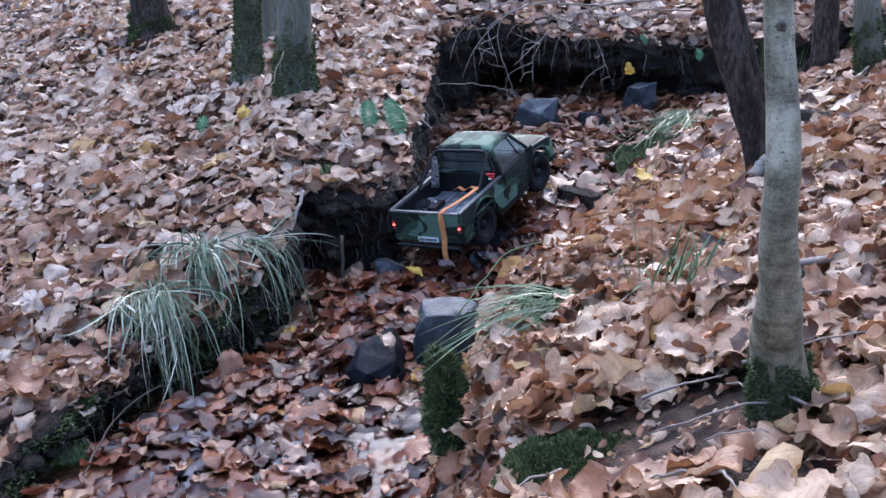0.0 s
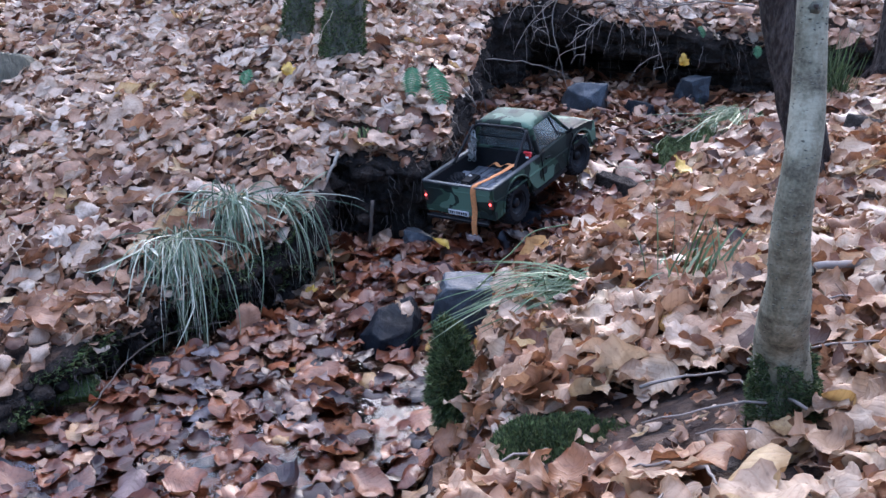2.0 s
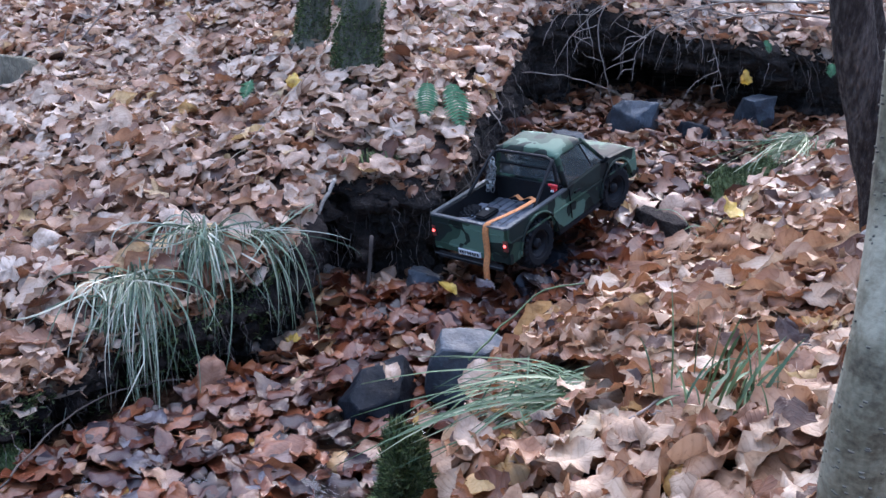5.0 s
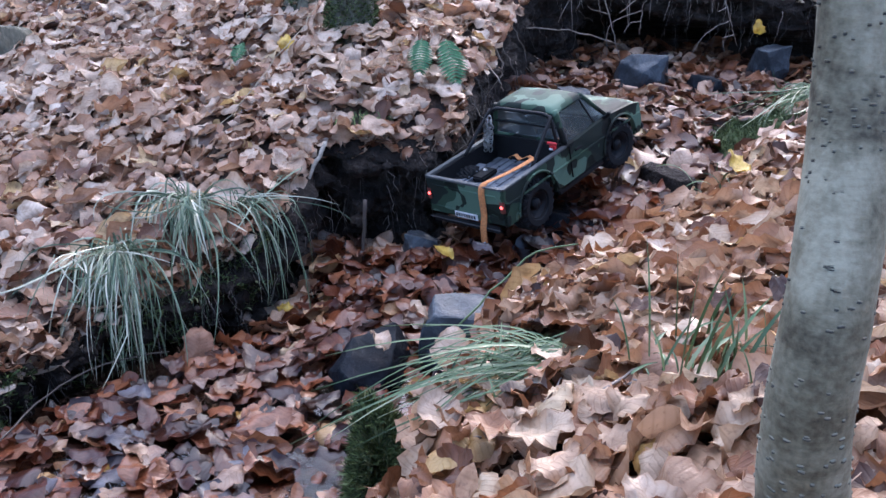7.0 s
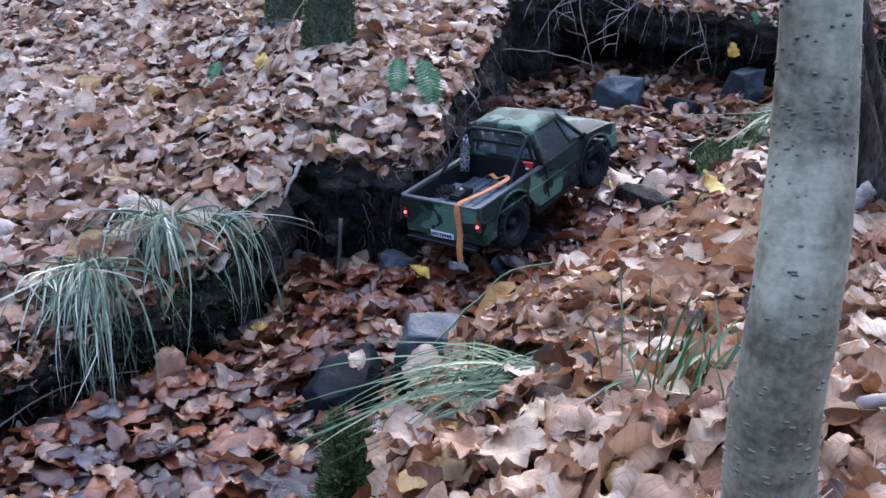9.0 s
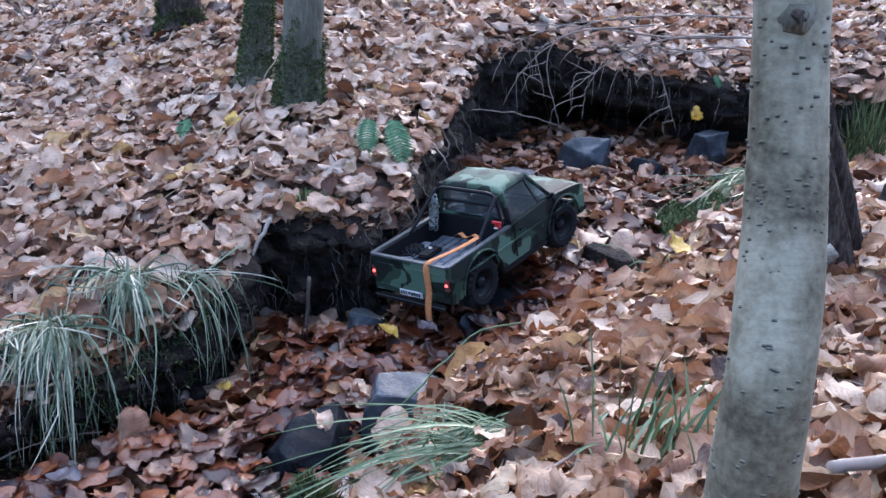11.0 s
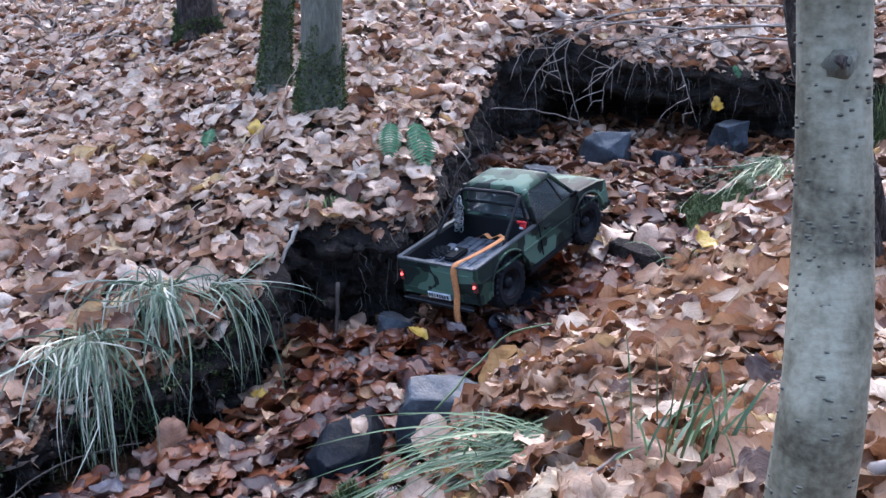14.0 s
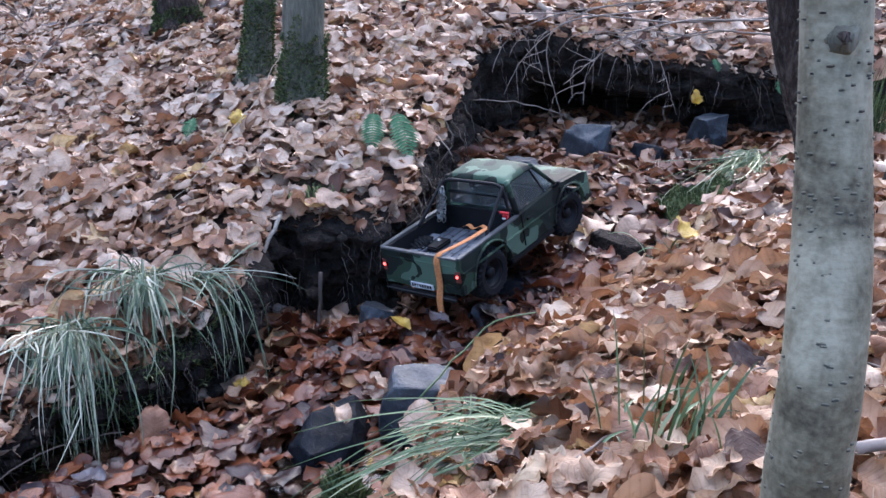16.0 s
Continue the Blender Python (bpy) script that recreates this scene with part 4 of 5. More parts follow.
        sleeve(root, p0, line, rr, p0[2] + 0.01, p0[2] + 1.5 * mz, 9000, 300 + int(p0[0] * 100), "green moss on the bark", 0.008, 1 + 0.8 * grooves, 0.0014)


# ---- grass, ferns, twigs ----
def tuft(at, n, length, spread, seed, mat, label, lean=(0, 0), drop=0.6, width=0.0016, name="grass_tuft", rise=1.0):
    r = np.random.default_rng(seed)
    pieces = []
    for _ in range(n):
        a = r.uniform(0, 6.28)
        d = np.array([np.cos(a) * spread + lean[0], np.sin(a) * spread + lean[1], 0]) * r.uniform(0.5, 1.2)
        p = np.array([r.normal(0, 0.024), r.normal(0, 0.024), 0.0])
        L, segs = length * r.uniform(0.5, 1.15), 7
        up, fall = rise * r.uniform(0.1, 0.95), drop * r.uniform(0.45, 1.5)
        line = [p + d * L * s * (0.7 + 0.3 * s) + np.array([0, 0, L * (up * s - fall * 1.9 * s * s)]) for s in np.linspace(0, 1, segs)]
        line = np.array(line)
        w = np.cross(np.gradient(line, axis=0), (0.2, -0.3, 1.0))
        w = w / (np.linalg.norm(w, axis=1)[:, None] + 1e-9) * (width * r.uniform(0.6, 1.2) * np.array([0.8, 1, 1, 0.95, 0.8, 0.5, 0.08]))[:, None]
        dip = np.array([0, 0, -width * 0.5])
        v = np.concatenate([line - w, line + dip, line + w])
        f = [(b * segs + i, b * segs + i + 1, (b + 1) * segs + i + 1, (b + 1) * segs + i) for b in (0, 1) for i in range(segs - 1)]
        pieces.append((v, f))
    ob = solid(name, *joined(pieces), mat)
    ob.location = (at[0], at[1], float(land_z(at[0], at[1])) + at[2])
    return tagged(ob, label, "grass", kind="stuff")


tuft((0.1, 0.735, 0.03), 100, 0.19, 0.26, 4, FRESH, "green sedge tuft leaning over the stream", (-0.75, -0.2), 0.2, 0.0012, rise=0.45)
tuft((0.19, 0.62, 0.04), 42, 0.095, 0.3, 5, FRESH, "small green grass tuft between leaves", (0.16, 0.1), 0.12, 0.0014, rise=1.25)
tuft((1.16, 2.2, 0.02), 420, 0.15, 0.3, 16, MOSS, "green bushy seedling behind the young tree", (0, 0), 0.1, 0.0014, rise=1.5)
tuft((0.06, 0.72, 0.025), 80, 0.08, 0.5, 17, FRESH, "short green sedge shoots on moss", (-0.1, -0.05), 0.15, 0.001, rise=0.9)
tuft((0.46, 1.48, 0.02), 40, 0.14, 0.4, 7, FRESH, "thin grass beside the stream", (-0.2, -0.3), 0.4)
tuft((-0.15, 1.86, 0.01), 60, 0.06, 0.35, 8, MOSS, "small dark grass tuft on the bank's lip", (0.1, -0.5), 0.8)
tuft((1.0, 2.2, 0.02), 40, 0.16, 0.4, 9, FRESH, "green grass tuft on the slope", (-0.1, -0.3), 0.3)


def hanging_tuft(at, n, drop, seed, mat, label, wide=0.07, out_=(0.05, -0.05), width=0.0011, heights=hill_z, lift=1.0):
    """Blades in uneven bunches that rise from a crown, bend over the bank's edge and hang down its face."""
    r = np.random.default_rng(seed)
    bunch = r.normal(0, 1, (9, 3)) * np.array([wide * 0.3, 0.012, 0.006])
    aim = r.normal(0, 0.018, 9)
    pieces = []
    for _ in range(n):
        g = r.integers(9)
        p = bunch[g] + r.normal(0, 0.006, 3) * np.array([1, 1, 0.4])
        reach = r.uniform(0.15, 1.25)
        d = np.array([out_[0] * reach + p[0] * 0.6 + aim[g] + r.normal(0, 0.014), out_[1] * reach + r.normal(0, 0.016), 0])
        rise, fall = lift * r.uniform(0.0, 0.06), drop * r.uniform(0.25, 1.1)
        if r.random() < 0.2:
            d, fall, rise = d * 1.5 + np.array([r.normal(0, 0.05), 0.03, 0]), fall * r.uniform(-0.3, 0.3), rise * 0.9
        s = np.linspace(0, 1, 9)
        line = p + d * (1 - (1 - s[:, None]) ** 2.0) + np.stack([0 * s, 0 * s, rise * 3.2 * s * (1 - s) - fall * s ** r.uniform(1.2, 1.9)], 1)
        if r.random() < 0.5:
            k = r.integers(3, 8)
            line[k:] += np.outer(s[k:] - s[k - 1], r.normal(0, 0.07, 3))
        line += np.outer(s * (1 - s), r.normal(0, 0.05, 3))
        w = np.cross(np.gradient(line, axis=0), (r.normal(0, 0.5), -1.0 + r.normal(0, 0.5), 0.5))
        w = w / (np.linalg.norm(w, axis=1)[:, None] + 1e-9) * (width * r.uniform(0.5, 1.3) * np.array([0.8, 1, 1, 1, 0.95, 0.85, 0.7, 0.45, 0.08]))[:, None]
        v = np.concatenate([line - w, line + np.array([0, -width * 0.4, 0]), line + w])
        pieces.append((v, [(b * 9 + i, b * 9 + i + 1, (b + 1) * 9 + i + 1, (b + 1) * 9 + i) for b in (0, 1) for i in range(8)]))
    ob = solid("grass_tuft", *joined(pieces), mat)
    ob.location = (at[0], at[1], float(heights(at[0], at[1])) + at[2])
    return tagged(ob, label, "grass", kind="stuff")


hanging_tuft((-0.525, 1.42, 0.05), 190, 0.25, 1, GRASS, "pale grey-green sedge tuft drooping over the bank's edge", 0.075, (0.015, -0.1), 0.0013)
hanging_tuft((-0.435, 1.54, 0.045), 150, 0.21, 2, GRASS, "sedge tuft with bleached blades hanging from the bank", 0.075, (0.02, -0.1), 0.0013)
hanging_tuft((0.935, 2.3, 0.06), 130, 0.15, 14, FRESH, "green grass tuft hanging down the bank", 0.05, (-0.13, -0.2), 0.0013, near_z, 0.2)
hanging_tuft((-0.36, 1.57, 0.03), 46, 0.19, 3, GRASS, "thin sedge blades hanging over the undercut", 0.04, (0.08, -0.07))


def frond(at, turn, length, seed, tilt):
    r = np.random.default_rng(seed)
    root = tagged(new("fern_frond"), "green fern frond growing from the bank's lip", "fern", "ferns on the bank")
    t = np.linspace(0, 1, 16)
    line = np.stack([0 * t, length * t, 0.25 * length * (t - t * t * 1.4)], 1)
    solid("stem", *tube(line, [0.0009, 0.0004], 5), FERN, root)
    for i in range(1, 16):
        w = length * 0.34 * np.sin(np.pi * (0.12 + 0.86 * t[i])) ** 0.8
        for s in (-1, 1):
            p = line[i]
            tip = p + np.array([s * w, 0.35 * w, -0.12 * w + r.normal(0, 0.002)])
            b = length * 0.036
            mid = (p + tip) / 2
            v = [p + [0, -b * 0.6, 0], mid + [0, -b, 0.002], tip, mid + [0, b, 0.002], p + [0, b * 0.6, 0], mid + [0, 0, -0.002]]
            solid("leaflet", v, [(0, 1, 5), (1, 2, 5), (2, 3, 5), (3, 4, 5), (4, 0, 5)], FERN, root)
    root.matrix_world = pose(*at, tilt, 0, turn)
    return root


frond((-0.045, 1.985, 0.475), 176, 0.085, 1, -48)
frond((0.005, 1.985, 0.475), 204, 0.105, 2, -52)
frond((-0.47, 2.2, 0.43), 170, 0.06, 3, -30)
frond((0.95, 2.72, 0.5), 190, 0.045, 4, -40)
frond((1.15, 2.7, 0.44), 160, 0.05, 5, -40)


def twig(points, r0, r1, mat=TWIG, label="thin bare twig lying over the leaves", n=18, name="twig", jag=0.004, seed=0):
    r = np.random.default_rng(seed)
    line = smooth_line(points, n)
    line[1:-1] += r.normal(0, jag, (n - 2, 3))
    ob = solid(name, *tube(line, [r0, r1], 7), mat)
    return tagged(ob, label, "twig" if name == "twig" else name, "twigs and roots")


# Bare brushwood over the hollow: branches spreading from one side, their ends drooping before it.
BRUSH = [
    (0.0042, 0.0015, [(1.139, 2.76, 0.612), (0.819, 2.78, 0.598), (0.57, 2.76, 0.627), (0.354, 2.78, 0.629)]),
    (0.0035, 0.001, [(1.081, 2.7, 0.61), (0.86, 2.72, 0.612), (0.698, 2.7, 0.583), (0.607, 2.72, 0.515), (0.5, 2.7, 0.43)]),
    (0.0032, 0.001, [(1.1, 2.72, 0.663), (0.862, 2.74, 0.669), (0.601, 2.72, 0.654), (0.507, 2.74, 0.612), (0.407, 2.72, 0.538), (0.356, 2.74, 0.467), (0.33, 2.72, 0.401)]),
    (0.0028, 0.001, [(0.739, 2.66, 0.642), (0.552, 2.68, 0.625), (0.444, 2.66, 0.596), (0.44, 2.68, 0.513), (0.469, 2.66, 0.417), (0.489, 2.68, 0.355), (0.507, 2.66, 0.293)]),
    (0.0026, 0.001, [(0.76, 2.74, 0.66), (0.53, 2.76, 0.639), (0.399, 2.74, 0.604), (0.318, 2.76, 0.536), (0.296, 2.74, 0.463)]),
    (0.0025, 0.0009, [(0.963, 2.74, 0.617), (0.833, 2.76, 0.605), (0.689, 2.74, 0.57), (0.572, 2.76, 0.58), (0.499, 2.74, 0.554), (0.494, 2.76, 0.513)]),
    (0.0016, 0.0008, [(0.711, 2.66, 0.564), (0.776, 2.68, 0.507), (0.806, 2.66, 0.41), (0.838, 2.68, 0.342)]),
    (0.0014, 0.0007, [(0.449, 2.64, 0.602), (0.407, 2.66, 0.554), (0.43, 2.64, 0.469), (0.439, 2.66, 0.433)]),
    (0.0013, 0.0007, [(0.595, 2.64, 0.537), (0.555, 2.66, 0.456), (0.549, 2.64, 0.38)]),
    (0.003, 0.001, [(1.016, 2.74, 0.584), (0.89, 2.76, 0.56), (0.715, 2.74, 0.586), (0.655, 2.76, 0.539)]),
    (0.0036, 0.001, [(1.127, 2.72, 0.567), (0.949, 2.74, 0.582), (0.745, 2.72, 0.55), (0.666, 2.74, 0.566)]),
    (0.0014, 0.0007, [(0.694, 2.66, 0.58), (0.725, 2.68, 0.527), (0.751, 2.66, 0.491), (0.756, 2.68, 0.433)])]
for k, (r0, r1, pts) in enumerate(BRUSH):
    r = np.random.default_rng(100 + k)
    main = smooth_line(pts, 30)
    twig(main, r0, r1, TWIG, "bare brushwood branch drooping over the hollow's edge", 30, jag=0.0009, seed=k)
    for j in range(4):
        p = main[r.integers(6, 26)]
        ln = r.uniform(0.06, 0.2)
        twig([p, p + np.array([-0.5 * ln, -0.02, r.uniform(-0.25, 0.3) * ln]), p + np.array([-0.8 * ln * r.uniform(0.4, 1), -0.04, ln * r.uniform(-0.9, 0.3)])], 0.0011, 0.0005, TWIG, "thin side twig of the brushwood", 12, jag=0.0007, seed=50 * k + j)
# Roots hanging in front of the hollow and the undercut.
for k in range(20):
    r = np.random.default_rng(300 + k)
    x0 = r.uniform(0.22, 1.15)
    y0 = float(np.interp(x0, [0.2, 0.34, 0.47, 0.75, 1.0, 1.25], [2.68, 2.92, 2.96, 2.93, 2.86, 2.72])) - 0.03
    z0 = float(hill_z(x0, y0 + 0.05)) - 0.01
    drop = r.uniform(0.05, 0.24) * r.uniform(0.4, 1.0)
    lean = r.normal(0, 0.06)
    twig([(x0, y0 + 0.03, z0), (x0 + 0.3 * lean, y0 - 0.03, z0 - drop * 0.4), (x0 + lean, y0 - 0.02, z0 - drop)], r.uniform(0.0006, 0.0015), 0.0004, ROOT if k % 4 else TWIG, "thin root hanging from the bank", 12, "root", 0.001, k)
for k in range(16):
    r = np.random.default_rng(400 + k)
    q = r.uniform(0, 1)
    x0, y0 = float(np.interp(q, [0, 0.4, 0.6, 1], [0.015, 0.05, 0.09, 0.19])), float(np.interp(q, [0, 0.4, 0.6, 1], [1.86, 2.05, 2.2, 2.55]))
    z0 = float(hill_z(x0 - 0.03, y0)) - 0.01
    drop = r.uniform(0.06, 0.24)
    twig([(x0, y0, z0), (x0 + 0.04, y0 - 0.02 + r.normal(0, 0.05), z0 - drop * 0.5), (x0 + 0.05 + r.normal(0, 0.04), y0 - 0.03 + r.normal(0, 0.04), z0 - drop)], r.uniform(0.0008, 0.0026), 0.0006, TWIG if k % 4 == 0 else ROOT, "root hanging down the dark bank", 12, "root", 0.0025, k)
for k in range(14):
    r = np.random.default_rng(500 + k)
    x0 = r.uniform(-0.4, -0.02)
    y0 = float(np.interp(x0, [-0.41, -0.3, -0.27, -0.165, -0.03, 0.0], [1.46, 1.6, 1.8, 1.79, 1.81, 1.87]))
    z0 = float(hill_z(x0, y0 + 0.05)) - 0.05
    drop = r.uniform(0.03, 0.14)
    twig([(x0, y0 + 0.02, z0), (x0 + r.normal(0, 0.02), y0 + 0.01, z0 - drop * 0.5), (x0 + r.normal(0, 0.04), y0 + 0.02, z0 - drop)], r.uniform(0.0006, 0.0016), 0.0004, ROOT, "fine root in the undercut bank", 10, "root", 0.003, k)
# Fine dark rootlets and clods over the face of the undercut.
pieces = []
r = np.random.default_rng(550)
spots, ways = face_spots(520, -0.8, 1.2, 0.3, 0.98, r)
for p, d in zip(spots, ways):
    p = p + d * 0.004
    drop, sway = r.uniform(0.02, 0.12), r.normal(0, 0.02, 2) + 0.012 * d[:2]
    pieces.append(tube(smooth_line([p, p + [sway[0] * 0.4, sway[1] * 0.3, -drop * 0.5], p + [sway[0], sway[1], -drop]], 7) + np.r_[np.zeros((1, 3)), r.normal(0, 0.003, (6, 3))], [r.uniform(0.0004, 0.0011), 0.0003], 4))
tagged(solid("rootlets", *joined(pieces), ROOT), "fine dark rootlets matted on the undercut bank", "roots", kind="stuff")
pieces = []
bm = bmesh.new()
bmesh.ops.create_icosphere(bm, subdivisions=2, radius=1.0)
ball, ball_f = np.array([v.co for v in bm.verts]), [tuple(q.index for q in f.verts) for f in bm.faces]
bm.free()
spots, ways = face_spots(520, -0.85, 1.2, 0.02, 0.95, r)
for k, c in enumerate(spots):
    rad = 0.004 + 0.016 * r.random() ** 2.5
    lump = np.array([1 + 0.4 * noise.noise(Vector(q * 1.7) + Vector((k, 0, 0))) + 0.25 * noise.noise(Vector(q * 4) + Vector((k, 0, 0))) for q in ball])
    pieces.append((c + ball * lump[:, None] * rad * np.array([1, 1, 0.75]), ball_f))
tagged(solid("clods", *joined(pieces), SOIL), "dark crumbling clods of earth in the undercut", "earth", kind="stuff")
twig([(-0.226, 1.74, 0.318), (-0.245, 1.7, 0.28), (-0.262, 1.68, 0.25), (-0.276, 1.66, 0.215)], 0.0045, 0.003, WHITEBARK, "pale stub of a root sticking from the bank", 14, "root", 0.0012)
twig([(-0.15, 1.7, 0.215), (-0.154, 1.695, 0.15), (-0.157, 1.69, 0.04)], 0.004, 0.0035, ROOT, "short upright wooden stake in the undercut", 10, "stake", 0.0008)
twig([(-0.02, 2.5, 0.53), (0.1, 2.6, 0.45), (0.22, 2.68, 0.39), (0.36, 2.7, 0.385), (0.52, 2.72, 0.335)], 0.003, 0.001, TWIG, "long bare root stretching across the hollow", 20, "root", 0.002, 2)
# Dry stalks on the slope.
twig([(-0.48, 1.88, 0.3), (-0.41, 1.88, 0.36), (-0.36, 1.92, 0.43), (-0.29, 2.0, 0.5), (-0.24, 2.05, 0.6)], 0.0012, 0.0008, STRAW, "long pale dry stalk arching over the slope", 22, "stalk", 0.002)
for k in range(24):
    r = np.random.default_rng(600 + k)
    x0, y0 = r.uniform(-1.2, 0.1), r.uniform(1.6, 2.9)
    if past_edge(x0, y0) < 0.05:
        continue
    z0, a = float(hill_z(x0, y0)), r.uniform(0, 6.28)
    ln = r.uniform(0.08, 0.25)
    twig([(x0, y0, z0 + 0.02), (x0 + 0.5 * ln * np.cos(a), y0 + 0.5 * ln * np.sin(a), z0 + 0.03 + r.uniform(0, 0.05)), (x0 + ln * np.cos(a), y0 + ln * np.sin(a), z0 + 0.05 + 0.2 * ln * np.sin(a))], 0.0013, 0.0006, TWIG if k % 2 else STRAW, "thin dry twig among the leaves", 10, seed=k)
for k in range(46):
    r = np.random.default_rng(700 + k)
    x0, y0 = r.uniform(-0.12, 0.6), r.uniform(0.1, 1.2)
    if in_stream(np.array([x0]), np.array([y0]))[0]:
        continue
    a, ln = r.uniform(0, 6.28), r.uniform(0.03, 0.12)
    x1, y1 = x0 + ln * np.cos(a), y0 + ln * np.sin(a)
    twig([(x0, y0, float(near_z(x0, y0)) + 0.03), ((x0 + x1) / 2, (y0 + y1) / 2, float(near_z((x0 + x1) / 2, (y0 + y1) / 2)) + 0.035), (x1, y1, float(near_z(x1, y1)) + 0.03)], r.uniform(0.0008, 0.002), 0.0006, TWIG, "short dry twig on the litter", 8, jag=0.0012, seed=k)
# Sticks on the near bank.
twig([(0.264, 0.48, 0.518), (0.308, 0.495, 0.514), (0.353, 0.51, 0.511), (0.46, 0.546, 0.503)], 0.004, 0.0055, TWIG, "smooth dark fallen branch behind the young tree", 20, "branch", 0.001)
twig([(0.478, 1.09, 0.385), (0.515, 1.085, 0.425), (0.552, 1.08, 0.47)], 0.0115, 0.0105, WHITEBARK, "short white-barked log leaning on the dark tree", 20, "log", 0.001)
twig([(0.47, 1.06, 0.405), (0.56, 1.07, 0.425), (0.72, 1.12, 0.46)], 0.004, 0.002, TWIG, "grey stick at the foot of the dark tree", 14, seed=4)
twig([(0.75, 1.45, 0.42), (1.0, 1.5, 0.44), (1.25, 1.55, 0.5)], 0.009, 0.006, TWIG, "long stick lying on the slope", 18, "branch", 0.003, 5)
twig([(-0.615, 1.02, 0.075), (-0.598, 1.17, 0.08), (-0.576, 1.225, 0.085), (-0.524, 1.29, 0.09), (-0.434, 1.31, 0.095)], 0.0018, 0.0008, ROOT, "thin dark twig lying in the wet leaves", 16, jag=0.0012, seed=6)
twig([(0.1, 1.08, 0.3), (0.07, 1.1, 0.25), (0.05, 1.12, 0.2)], 0.008, 0.006, BARK, "short dark rotten stump of a stick", 10, "stick", 0.002, 7)
twig([(0.02, 1.15, 0.22), (0.13, 1.22, 0.31), (0.28, 1.22, 0.32), (0.42, 1.15, 0.37)], 0.0016, 0.0007, FRESH, "long arching grass stalk over the stream", 22, "stalk", 0.0015, 8)
# Brambles far up the slope.
for k in range(40):
    r = np.random.default_rng(800 + k)
    x0, y0 = r.uniform(-2.6, -1.2), r.uniform(3.0, 4.6)
    z0, a = float(hill_z(x0, y0)), r.uniform(0, 6.28)
    ln = r.uniform(0.2, 0.6)
    twig([(x0, y0, z0), (x0 + 0.4 * ln * np.cos(a), y0 + 0.4 * ln * np.sin(a), z0 + 0.5 * ln), (x0 + ln * np.cos(a), y0 + ln * np.sin(a), z0 + r.uniform(0.05, 0.5) * ln)], 0.003, 0.001, TWIG, "bare bramble stem on the upper slope", 10, "bramble", seed=k)


# ---- leaves that stand out ----
HERO = [leaf_mesh("leaf", [t], np.zeros(1, int), np.eye(4)[None]) for t in CLOSE]


def lone_leaf(x, y, size, mat, label, kind=0, spin=0.0, lean=(0, 0), lift=0.05, z=None):
    me = HERO[kind].copy()
    ob = dress(new("leaf", me), mat)
    zz = float(land_z(x, y)) + lift if z is None else z
    ob.matrix_world = pose(x, y, zz, lean[0], lean[1], spin) @ Matrix.Scale(size * 0.85, 4)
    return tagged(ob, label, "leaf", "single leaves")


lone_leaf(0.5, 1.53, 0.062, YELLOW, "bright yellow leaf on the bank beside the stream", 0, 40, (35, 0), z=0.34)
lone_leaf(-0.365, 2.18, 0.05, YELLOW, "pale yellow leaf on the slope", 2, 10, (40, 0), z=0.44)
lone_leaf(-0.61, 2.18, 0.045, PALE, "nearly white leaf on the slope", 7, 60, (30, 10), z=0.375)
lone_leaf(-0.285, 1.52, 0.035, YELLOW, "small yellow leaf floating in the pool", 2, 0, (10, 0), z=0.075)
lone_leaf(-0.315, 1.59, 0.045, PALE, "pale leaf on the bank's edge", 0, 80, (30, 0), z=0.285)
lone_leaf(-0.37, 1.5, 0.055, REDDISH, "brown leaf hanging over the bank's edge", 1, -20, (75, 20), z=0.23)
lone_leaf(0.885, 2.66, 0.048, YELLOW, "yellow leaf hanging from the hollow's edge", 2, 10, (80, 0), z=0.4)
lone_leaf(0.25, 1.0, 0.05, PALE, "pale yellowish leaf on the near bank", 7, 75, (20, 0), lift=0.045)
lone_leaf(0.24, 0.65, 0.045, REDDISH, "smooth russet leaf on the near bank", 7, 20, (25, -10), lift=0.045)
lone_leaf(-0.005, 0.66, 0.056, PALE, "rounded pale brown leaf lying on the sedge", 7, 30, (30, 0), lift=0.05)
lone_leaf(0.01, 0.79, 0.05, PALE, "pale brown leaf standing on edge", 4, 15, (65, 10), lift=0.06)
lone_leaf(-0.06, 0.69, 0.052, PALE, "crumpled pale brown leaf over the moss", 5, 70, (30, 10), lift=0.05)
lone_leaf(0.17, 0.64, 0.055, REDDISH, "large toothed tan leaf on the near bank", 8, 30, (20, -15), lift=0.045)
lone_leaf(0.12, 0.44, 0.055, PALE, "large pale folded leaf beside the young tree", 3, 25, (20, 10), lift=0.045)
lone_leaf(-0.465, 1.215, 0.06, BLUISH, "blue-grey wet leaf in the pool", 9, 70, (5, 0), z=0.075)
lone_leaf(-0.4, 1.35, 0.07, REDDISH, "brown leaf standing folded in the pool", 6, 10, (60, 10), z=0.09)
lone_leaf(-0.66, 1.15, 0.07, PALE, "pale grey leaf on the lower bank", 10, 20, (35, 10), z=0.1)
lone_leaf(0.07, 1.6, 0.055, BLUISH, "grey wet leaf in the stream bed", 7, 50, (15, 0), z=0.155)
lone_leaf(0.2, 1.5, 0.055, YELLOW, "greenish yellow leaf in the stream bed", 1, -40, (15, 0), lift=0.05)
lone_leaf(0.0, 1.62, 0.05, YELLOW, "small yellow lobed leaf by the slate", 9, 70, (35, 0), z=0.14)
lone_leaf(-0.1, 1.3, 0.05, PALE, "pale crumpled leaf lying on the dark stone", 5, 30, (15, 10), z=0.125)
